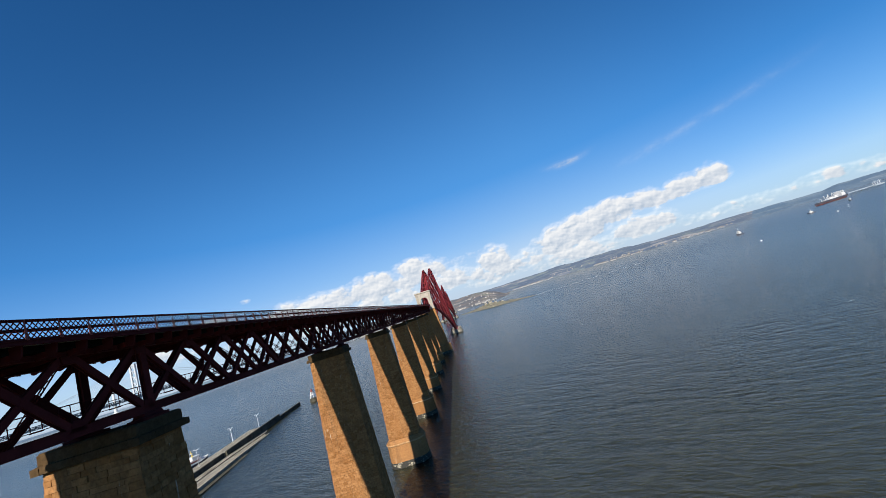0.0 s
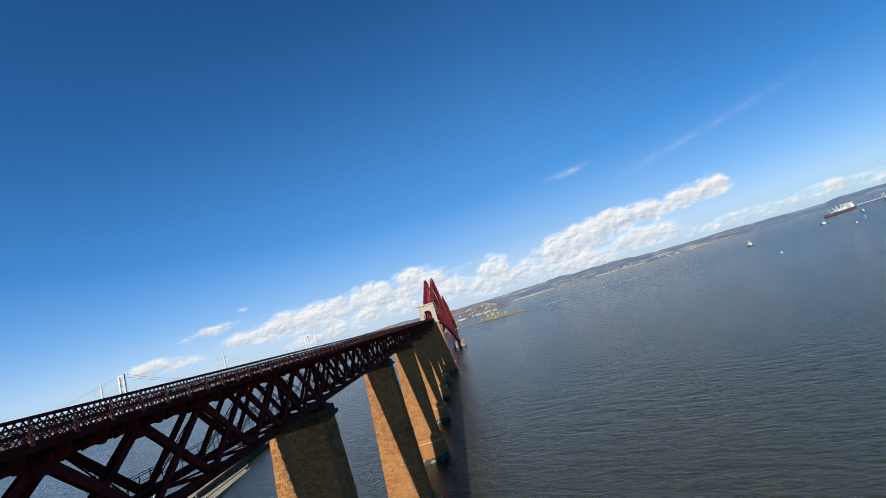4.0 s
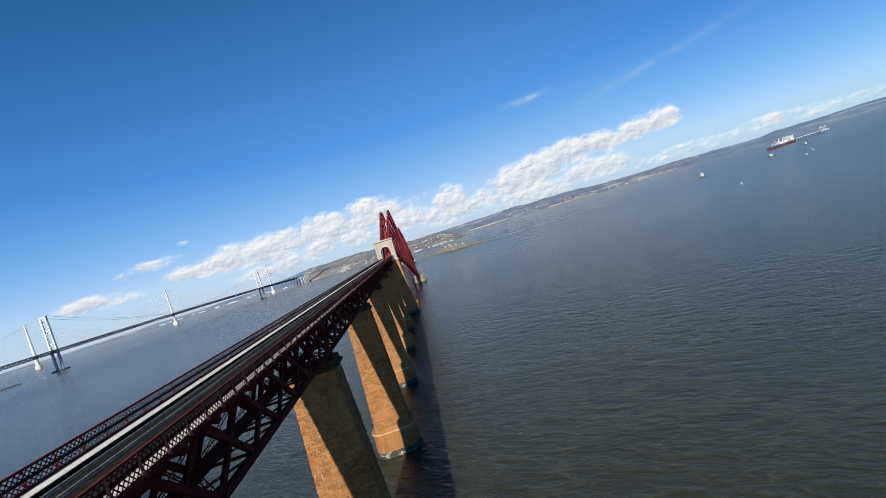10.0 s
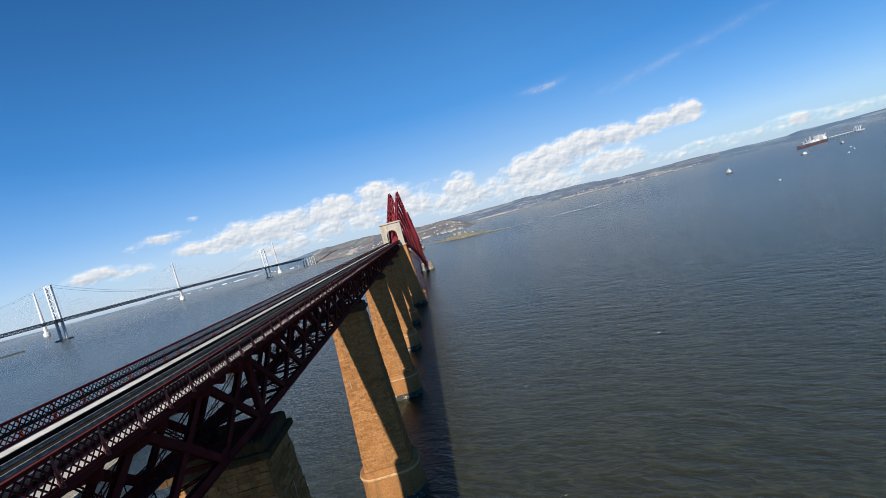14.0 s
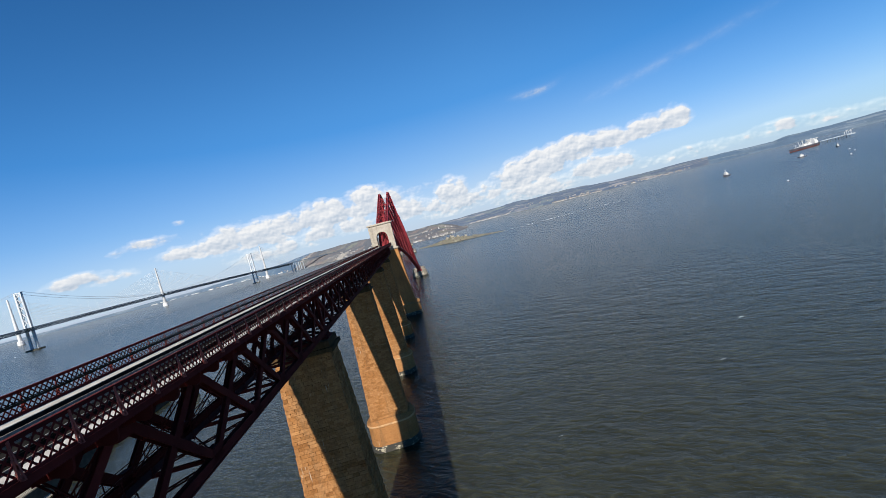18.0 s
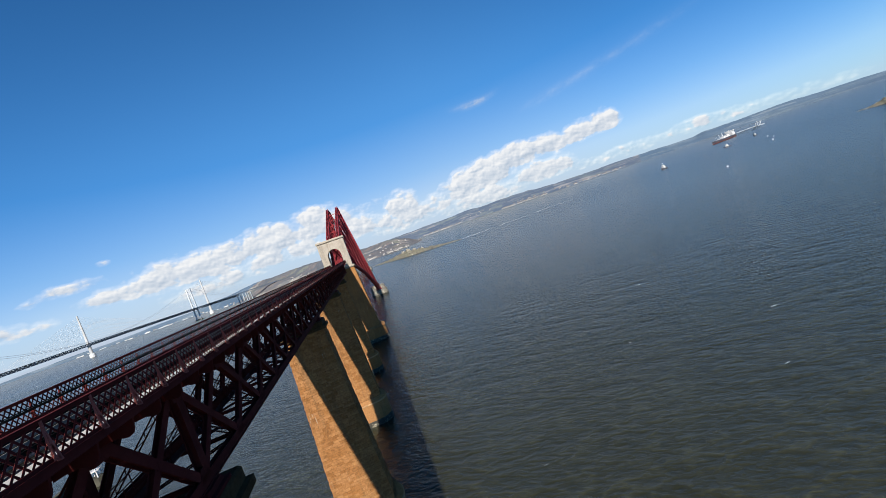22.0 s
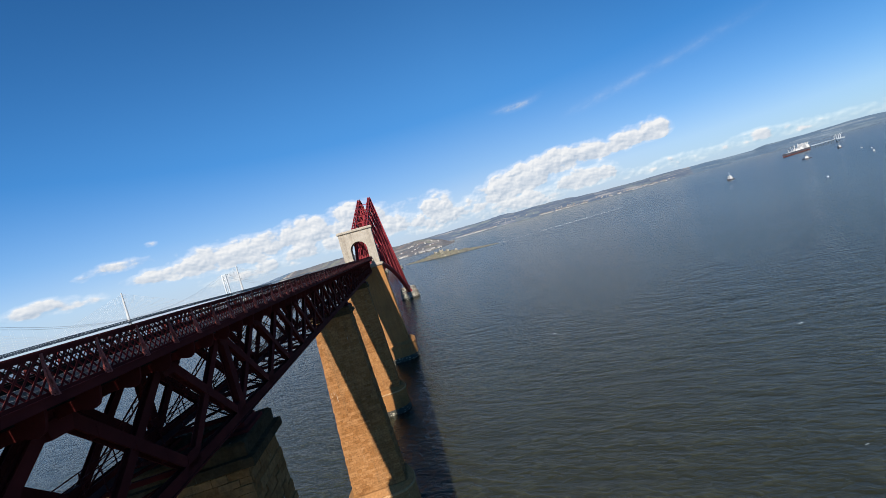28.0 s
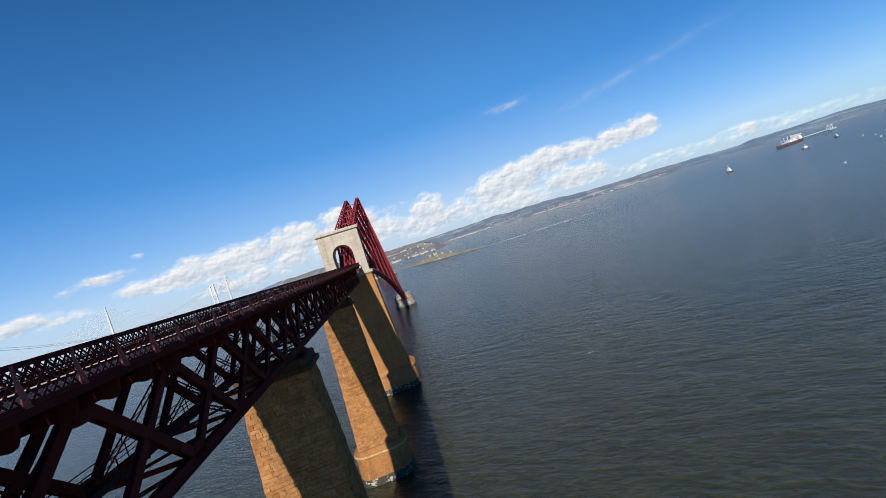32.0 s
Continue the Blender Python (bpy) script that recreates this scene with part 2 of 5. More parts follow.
def country(name, near, mid, pale, scale):
    """Fields, woods and bare hillside seen across the water, haze put into their colour."""
    m = Mat(name, 0.95)
    m.b.inputs["Specular IOR Level"].default_value = 0.05
    v = m.coords((1, 1, 0.5))
    field = m.node("ShaderNodeTexVoronoi", Scale=scale, Randomness=1.0)
    m.link(v, field.inputs["Vector"])
    tone = m.t.nodes.new("ShaderNodeSeparateColor")
    m.link(field.outputs["Color"], tone.inputs[0])
    c = m.ramp(tone.outputs[0], [(0.15, near), (0.5, mid), (0.62, pale[0]), (0.85, mid), (0.95, pale[1])])
    woods = m.ramp(m.noise(scale * 0.9, 7, v, 0.7), [(0.47, (0, 0, 0)), (0.56, (1, 1, 1))])
    c = m.mix(m.math("MULTIPLY", woods, 0.75), c, near)
    grain = m.ramp(m.noise(scale * 9, 4, v, 0.7), [(0.3, (0.75, 0.75, 0.75)), (0.7, (1.15, 1.15, 1.15))])
    m.colour(m.mix(1.0, c, grain, "MULTIPLY"))
    return m.m


# the haze of distance is painted in: ground colours lifted and shifted to blue
HEATH = country("far heath in haze blue-grey", (0.072, 0.112, 0.165), (0.098, 0.140, 0.190), ((0.120, 0.158, 0.190), (0.150, 0.190, 0.230)), 0.005)
MOOR = country("fields and woods with painted haze", (0.074, 0.100, 0.144), (0.108, 0.128, 0.162), ((0.130, 0.156, 0.166), (0.215, 0.215, 0.225)), 0.008)
HILL = country("haze-tinted winter hillside", (0.086, 0.094, 0.108), (0.138, 0.120, 0.118), ((0.130, 0.142, 0.126), (0.215, 0.205, 0.190)), 0.012)

w = Mat("island rock and grass", 0.95)
v = w.coords()
w.colour(w.ramp(w.noise(0.075, 7, v, 0.75), [(0.36, (0.03, 0.031, 0.027)), (0.47, (0.12, 0.108, 0.085)), (0.55, (0.075, 0.078, 0.05)), (0.62, (0.19, 0.175, 0.145)), (0.74, (0.33, 0.31, 0.27))]))
w.bump(w.noise(0.3, 6, v), 1.0, 1.5)
ROCK = w.m


# ---------------------------------------------------------------- mesh tools
class Build:
    """Collects vertices and faces of one mesh."""

    def __init__(self):
        self.v, self.f = [], []

    def hexa(self, pts):
        n = len(self.v)
        self.v += [tuple(p) for p in pts]
        self.f += [tuple(n + i for i in q) for q in ((3, 2, 1, 0), (4, 5, 6, 7), (0, 1, 5, 4), (1, 2, 6, 5), (2, 3, 7, 6), (3, 0, 4, 7))]
        return self

    def box(self, x0, x1, y0, y1, z0, z1):
        return self.hexa([(x0, y0, z0), (x1, y0, z0), (x1, y1, z0), (x0, y1, z0), (x0, y0, z1), (x1, y0, z1), (x1, y1, z1), (x0, y1, z1)])

    def beam(self, a, b, w, h, side=(1, 0, 0)):
        """A bar from a to b, w wide along side, h deep."""
        a, b, s = Vector(a), Vector(b), Vector(side)
        d = (b - a).normalized()
        s = (s - d * s.dot(d)).normalized() * w / 2
        u = d.cross(s).normalized() * h / 2
        return self.hexa([a - s - u, a + s - u, a + s + u, a - s + u, b - s - u, b + s - u, b + s + u, b - s + u])

    def channel(self, a, b, w, h, side=(1, 0, 0), t=0.05):
        """A built-up bar: two flange plates and a web."""
        a, b, s = Vector(a), Vector(b), Vector(side)
        d = (b - a).normalized()
        s = (s - d * s.dot(d)).normalized()
        self.beam(a + s * (w - t) / 2, b + s * (w - t) / 2, t, h, side)
        self.beam(a - s * (w - t) / 2, b - s * (w - t) / 2, t, h, side)
        return self.beam(a, b, w - 2 * t, h * 0.45, side)

    def tube(self, a, b, ra, rb=None, n=10, caps=True):
        a, b = Vector(a), Vector(b)
        rb = ra if rb is None else rb
        d = (b - a).normalized()
        s = d.cross((0, 0, 1) if abs(d.z) < 0.9 else (1, 0, 0)).normalized()
        u = d.cross(s)
        k = len(self.v)
        for p, r in ((a, ra), (b, rb)):
            self.v += [tuple(p + (s * cos(2 * pi * i / n) + u * sin(2 * pi * i / n)) * r) for i in range(n)]
        self.f += [(k + i, k + (i + 1) % n, k + n + (i + 1) % n, k + n + i) for i in range(n)]
        if caps:
            self.f += [tuple(k + i for i in reversed(range(n))), tuple(k + n + i for i in range(n))]
        return self

    def loft(self, rings, caps=True):
        k, n = len(self.v), len(rings[0])
        for r in rings:
            self.v += [tuple(p) for p in r]
        for j in range(len(rings) - 1):
            self.f += [(k + j * n + i, k + j * n + (i + 1) % n, k + (j + 1) * n + (i + 1) % n, k + (j + 1) * n + i) for i in range(n)]
        if caps:
            self.f += [tuple(k + i for i in reversed(range(n))), tuple(k + (len(rings) - 1) * n + i for i in range(n))]
        return self

    def mesh(self, name, mat, smooth=False):
        me = bpy.data.meshes.new(name)
        me.from_pydata(self.v, [], self.f)
        me.materials.append(mat)
        if smooth:
            me.polygons.foreach_set("use_smooth", [True] * len(me.polygons))
        me.update()
        return me


def part(name, build, mat, parent, label="", at=(0, 0, 0), smooth=False):
    """One mesh object under a thing or a part. build: a Build, or the mesh of an alike part."""
    ob = new(name, build.mesh(name, mat, smooth) if isinstance(build, Build) else build)
    ob.parent = parent
    ob.location = at
    if label:
        ob["label"] = label
    return ob


def thing(name, label, category, group="", at=(0, 0, 0), kind=""):
    ob = new(name)
    ob.location = at
    return tagged(ob, label, category, group, kind)


def solid(name, build, mat, label, category="", kind="", at=(0, 0, 0), group="", smooth=False):
    ob = new(name, build.mesh(name, mat, smooth))
    ob.location = at
    return tagged(ob, label, category, group, kind)


def rounded(hx, hy, r, z, n=4, cx=0.0, cy=0.0):
    """A ring of a rectangle with rounded corners."""
    out = []
    for sx, sy, a0 in ((1, 1, 0), (-1, 1, 90), (-1, -1, 180), (1, -1, 270)):
        for i in range(n + 1):
            a = radians(a0 + 90 * i / n)
            out.append((cx + sx * (hx - r) + r * cos(a), cy + sy * (hy - r) + r * sin(a), z))
    return out


w = Mat("broken white foam", 0.6)
w.colour((0.62, 0.66, 0.66))
w.link(w.ramp(w.noise(0.5, 6, w.coords((1.0, 1.0, 1.0)), 0.7), [(0.42, (0, 0, 0)), (0.6, (0.8, 0.8, 0.8))]), w.b.inputs["Alpha"])
FOAM = w.m

# ---------------------------------------------------------------- water and land
SPAN = 51.2
PANEL = SPAN / 9
BAY = PANEL / 3
AXIS = 0.0  # the bridge's centre line
PIER_AXIS = -0.35
X_GIRDER, X_EDGE = 2.43, 4.26


def pier_y(k):
    return SPAN * k - 0.73


water = Build()
N_W = 96
ring = [(4950 * cos(2 * pi * i / N_W), 140 + 4950 * sin(2 * pi * i / N_W), 0) for i in range(N_W)]
water.v = ring
water.f = [tuple(range(N_W))]
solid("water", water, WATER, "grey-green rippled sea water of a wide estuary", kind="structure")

EYE = (16.0, 140.0)


def curve(x, pts):
    return float(np.interp(x, [p[0] for p in pts], [p[1] for p in pts]))


# bearing and distance of the waterline, bearing and angle of the skyline
SHORE = [(-75, 4200), (-38, 4200), (-30, 4300), (-25, 4250), (-21, 4150), (-18.6, 3050), (-14, 2950), (-6, 3000), (0, 3200), (11, 3250), (16, 3250), (22, 3150), (30, 3000), (38, 3100), (46, 3300), (60, 3400), (90, 3400)]
CREST = [(-75, -0.4), (-38, -0.35), (-30, 0.1), (-22, 0.25), (-18, 0.4), (-14, 0.6), (-4, 0.5), (0, 0.3), (6, 0.35), (12, 0.55), (16, 0.6), (21, 0.48), (26, 0.42), (30, 0.27), (36, 0.27), (39, 0.04), (43, -0.05), (46, -0.1), (47.2, 0.16), (50, 0.06), (54, 0.1), (57, -0.1), (62, -0.3), (90, -0.4)]
HEAD_SHORE = [(-17, 2900), (-14, 2800), (-6, 2350), (0, 1950), (4, 1830), (7.2, 1930), (8.8, 2150)]
HEAD_CREST = [(-17, -0.9), (-15, 0.2), (-13, 0.68), (-8, 0.78), (-4, 0.85), (0, 0.5), (3, 0.36), (5.2, 0.2), (7, -0.4), (8.8, -1.4)]


def land_at(az, f, head=False):
    """A point of the far shore, or of the headland before it, at a bearing, f of the way inland."""
    r0 = curve(az, HEAD_SHORE if head else SHORE) + 60 * noise.noise((az * 0.35, 3.1, 0)) + 25 * noise.noise((az * 1.7, 7.7, 0))
    top = 54 + (r0 + (500 if head else 900)) * tan(radians(curve(az, HEAD_CREST if head else CREST)))
    r = r0 + (640 if head else 1150) * f
    rise = min(1.0, f / 0.78) ** 0.75 * (1.0 if f < 0.82 else 1 - (f - 0.82) * 1.5)
    h = -2 + 2.6 * min(1, f * 26) + max(3.0 if head else 6.0, top) * rise * (0.88 + 0.26 * noise.fractal((az * 0.16, f * 2.6, 1.3), 0.9, 2.1, 5))
    return (EYE[0] + r * sin(radians(az)), EYE[1] + r * cos(radians(az)), h)


def land(az0, az1, na, head=False):
    b = Build()
    nr = 26
    for i in range(na + 1):
        az = az0 + (az1 - az0) * i / na
        b.v += [land_at(az, j / nr, head) for j in range(nr + 1)]
    for i in range(na):
        for j in range(nr):
            k = i * (nr + 1) + j
            b.f.append((k, k + 1, k + nr + 2, k + nr + 1))
    return b


solid("ground_west", land(-75, -14, 170), HEATH, "low shore across the estuary, painted haze blue-grey", kind="structure", smooth=True)
solid("ground_north", land(-17, 8.8, 150, True), HILL, "brown and green winter headland on the far shore, tinted with haze", kind="structure", smooth=True)
solid("ground_north_east", land(-14, 40, 230), MOOR, "fields and woods on low hills along the far shore, haze in their colour", kind="structure", smooth=True)
solid("ground_east", land(40, 90, 150), HEATH, "distant hills at the mouth of the estuary, painted haze blue", kind="structure", smooth=True)


def island(x0, y0, x1, y1, wide, tall_low, tall_top, peak, across):
    """A ridge of rock from one low end to the other."""
    b = Build()
    na, nr = 90, 14
    for i in range(na + 1):
        s = i / na
        half = wide * sin(pi * s) ** 0.6 * (1 + 0.5 * noise.noise((s * 9, 0.2, 4))) + 1.0
        tall = (tall_low + tall_top * math.exp(-((s - peak) / 0.2) ** 2)) * sin(pi * s) ** 0.4
        for j in range(nr + 1):
            q = 2 * j / nr - 1
            h = tall * (1 - q * q) ** 0.6 * (0.85 + 0.5 * noise.fractal((s * 30, q * 4.2, 2), 0.6, 2.2, 5)) - 0.8
            cx, cy = x0 + (x1 - x0) * s, y0 + (y1 - y0) * s
            b.v.append((cx + q * half * across[0], cy + q * half * across[1], h))
    for i in range(na):
        for j in range(nr):
            k = i * (nr + 1) + j
            b.f.append((k, k + nr + 1, k + nr + 2, k + 1))
    return b


tagged(solid("rocky_island", island(34, 1318, 252, 1092, 21, 4.5, 9, 0.45, (0.69, 0.72)), ROCK, "low rocky island with ruins and rough grass in the water", "island", smooth=True))


solid("rocky_islet", island(831, 664, 897, 554, 16, 2, 15, 0.45, (0.86, 0.51)), ROCK, "small dark rocky islet with a pale beach", "island", smooth=True)

ruin = thing("island_ruin", "small pale ruined stone buildings on the rocky island", "ruin", at=(136, 1212, 0))
for x, y, l, h in ((-16, 16, 7, 15), (-3, 4, 9, 17), (12, -11, 6, 14), (30, -30, 5, 11)):
    part("wall", Build().box(x - l / 2, x + l / 2, y - 3, y + 3, 2, h).box(x - l / 2, x - l / 4, y - 3, y + 3, h, h + 1.8), JETTY, ruin)

wake = Build()
for (xa, ya), (xb, yb), wd in (((250, 1096), (560, 1085), 3.0), ((262, 1102), (520, 1094), 1.3)):
    for i in range(30):
        p, q = Vector((xa, ya, 0.05)).lerp(Vector((xb, yb, 0.05)), i / 30), Vector((xa, ya, 0.05)).lerp(Vector((xb, yb, 0.05)), (i + 1) / 30)
        n = len(wake.v)
        k0, k1 = wd * (0.6 + noise.noise((i * 0.4, 1, 2))), wd * (0.6 + noise.noise((i * 0.4 + 0.4, 1, 2)))
        wake.v += [tuple(p + Vector((0, -k0, 0))), tuple(q + Vector((0, -k1, 0))), tuple(q + Vector((0, k1, 0))), tuple(p + Vector((0, k0, 0)))]
        wake.f.append((n, n + 1, n + 2, n + 3))
rnd = random.Random(8)
for i in range(90):
    x, y, a, q = rnd.uniform(25, 420), rnd.uniform(120, 620), rnd.uniform(-0.5, 0.9), rnd.uniform(0.15, 0.55)
    n = len(wake.v)
    wake.v += [(x + q * c * 2.4 * cos(a) - q * d * 0.2 * sin(a), y - q * c * 2.4 * sin(a) - q * d * 0.2 * cos(a), 0.06) for c, d in ((-1, 0), (-0.3, -1), (0.8, -0.6), (1, 0.2), (0.2, 0.9))]
    wake.f.append((n, n + 1, n + 2, n + 3, n + 4))
solid("sea_foam", wake, FOAM, "pale tide line trailing from the island and scattered foam flecks", "foam", kind="stuff")


# ---------------------------------------------------------------- masonry piers
Z_SHAFT, Z_HEAD = 8.1, 41.0


def shaft_half(z):
    """Half sizes of the battered shaft at height z."""
    f = (z - Z_SHAFT) / (Z_HEAD - Z_SHAFT)
    return 4.82 + (3.42 - 4.82) * f, 2.9 + (2.2 - 2.9) * f


def face_block(b, side, a0, a1, z0, z1, out, sink=0.12, gap=0.005, edge=0.013):
    """One dressed block on a face of the shaft: a0, a1 along the face, chamfered and proud by out."""

    def at(a, z, o):
        hx, hy = shaft_half(z)
        if side == "s":
            return (a, -hy - o, z)
        if side == "n":
            return (-a, hy + o, z)
        if side == "e":
            return (hx + o, a, z)
        return (-hx - o, -a, z)

    a0, a1, z0, z1 = a0 + gap, a1 - gap, z0 + gap, z1 - gap
    back = [at(a0, z0, -sink), at(a1, z0, -sink), at(a1, z1, -sink), at(a0, z1, -sink)]
    front = [at(a0 + edge, z0 + edge, out), at(a1 - edge, z0 + edge, out), at(a1 - edge, z1 - edge, out), at(a0 + edge, z1 - edge, out)]
    return b.hexa(back + front)


def course_blocks(side, rnd):
    """Runs of (a0, a1, z0, z1) for the courses of one face."""
    out, z, n = [], Z_SHAFT + 0.25, 0
    while z < Z_HEAD - 0.3:
        h = min(rnd.choice((0.40, 0.46, 0.54)), Z_HEAD - z)
        hx, hy = shaft_half(z + h / 2)
        half = hx if side in "sn" else hy
        cuts, a = [-half], -half + (0.55 if n % 2 else 1.1)
        while a < half - 0.5:
            cuts.append(a)
            a += rnd.uniform(0.6, 1.35)
        cuts.append(half)
        out += [(a0, a1, z, z + h) for a0, a1 in zip(cuts, cuts[1:])]
        z, n = z + h, n + 1
    return out


def make_pier(detailed):
    p = thing("masonry_pier", "tall battered pier of tan sandstone blocks standing in the water", "bridge pier", "approach viaduct piers")
    foot = Build().loft([rounded(6.55, 4.05, 3.5, -4, 6), rounded(6.55, 4.05, 3.5, 0.4, 6), rounded(6.42, 3.92, 3.5, 1.7, 6)])
    part("foot", foot, TIDE, p, "weed-blackened stone foot at the tide line")
    plinth = Build()
    steps = [(6.0, 1.7), (5.97, 2.5), (5.91, 2.54), (5.97, 2.58), (5.94, 3.4), (5.88, 3.44), (5.94, 3.48), (5.9, 4.6), (5.84, 4.64), (5.9, 4.68), (5.87, 5.9), (5.81, 5.94), (5.87, 5.98), (5.85, 6.9), (6.0, 6.98), (5.95, 7.35), (4.85, 8.2)]
    plinth.loft([rounded(h + 0.4, h - 2.1 if z < 8 else 3.1, 3.4 if z < 8 else 0.5, z, 6) for h, z in steps])
    part("plinth", plinth, STONE, p)
    part("string_course", Build().loft([rounded(6.42, 3.92, 3.4, 6.72, 6), rounded(6.5, 4.0, 3.4, 6.8, 6), rounded(6.5, 4.0, 3.4, 7.12, 6), rounded(6.42, 3.92, 3.4, 7.2, 6)]), PALE_STONE, p, "pale weathered string course")
    core = Build().loft([rounded(shaft_half(z)[0], shaft_half(z)[1], 0.1, z, 2) for z in (8.0, 20, 32, Z_HEAD)])
    part("core", core, MORTAR, p)
    rnd = random.Random(5)
    rest = Build()
    for side in "senw":
        for a0, a1, z0, z1 in course_blocks(side, rnd):
            proud = rnd.uniform(0.0, 0.11)
            if detailed and side == "s" and z0 > 22:
                part("stone_block", face_block(Build(), side, a0, a1, z0, z1, proud), STONE, p)
            else:
                face_block(rest, side, a0, a1, z0, z1, proud)
    part("facing_stone", rest, STONE, p)["kind"] = "stuff"
    # cap colour carries the shade of the girders above it
    cap = Build().loft([rounded(3.5, 2.22, 0.1, Z_HEAD - 0.02, 2), rounded(3.86, 2.55, 0.08, Z_HEAD + 0.06, 2), rounded(3.86, 2.55, 0.08, 41.55, 2), rounded(3.62, 2.36, 0.08, 41.6, 2), rounded(3.62, 2.36, 0.08, 42.28, 2), rounded(3.5, 2.26, 0.1, 42.42, 2)])
    part("cap", cap, SHADED_STONE, p, "stepped capping stones, painted dark for the shade under the deck")
    for sx in (-1, 1):
        for y0, y1 in ((-2.6, -1.1), (-1.06, 0.5), (0.54, 2.6)):
            part("cap_block", Build().hexa([(x, y, z) for z, o in ((41.03, 0.0), (41.52, 0.0)) for x, y in (((3.3 * sx, y0), (3.93 * sx, y0), (3.93 * sx, y1), (3.3 * sx, y1)) if sx > 0 else ((3.93 * sx, y0), (3.3 * sx, y0), (3.3 * sx, y1), (3.93 * sx, y1)))]), SHADED_STONE, p)
    for x in (AXIS - PIER_AXIS - X_GIRDER, AXIS - PIER_AXIS + X_GIRDER):
        part("bearing", Build().loft([rounded(0.7, 1.3, 0.1, 42.35, 2, x), rounded(0.7, 1.3, 0.1, 42.62, 2, x), rounded(0.5, 1.0, 0.1, 42.66, 2, x), rounded(0.45, 0.9, 0.1, 42.93, 2, x)]), RED, p, "dark red iron bearing block")
    return p


pier = make_pier(True)
pier.location = (PIER_AXIS, pier_y(1), 0)
for k in range(2, 8):
    copy_thing(pier, pose(PIER_AXIS, pier_y(k), 0))
pier = make_pier(False)
pier.location = (PIER_AXIS, pier_y(0), 0)
copy_thing(pier, pose(PIER_AXIS, pier_y(-1), 0))


# ---------------------------------------------------------------- viaduct spans
Z_TOP, Z_LOW = 48.3, 42.9
Z_EDGE, Z_RAIL = 48.9, 50.06


def rail_panel():
    """One bay of the lattice parapet."""
    b = Build()
    h, n = Z_RAIL - 0.12 - Z_EDGE - 0.08, 6
    step = BAY / n
    dy = h / 1.15
    for i in range(-6, n + 1):
        for lean, x in ((1, 0.012), (-1, -0.012)):
            y0 = step * i
            lo, hi = max(0.0, -y0 / dy), min(1.0, (BAY - y0) / dy)
            if hi - lo < 0.05:
                continue
            pa, pb = (y0 + dy * lo, h * lo), (y0 + dy * hi, h * hi)
            if lean < 0:
                pa, pb = (BAY - pa[0], pa[1]), (BAY - pb[0], pb[1])
            b.beam((x, pa[0], pa[1]), (x, pb[0], pb[1]), 0.01, 0.066)
    return b


def plate(profile, t):
    """A plate t thick across y with the given (x, z) outline."""
    b, n = Build(), len(profile)
    for y in (-t / 2, t / 2):
        b.v += [(x, y, z) for x, z in profile]
    b.f += [tuple(range(n)), tuple(reversed(range(n, 2 * n)))] + [(i, n + i, n + (i + 1) % n, (i + 1) % n) for i in range(n)]
    return b


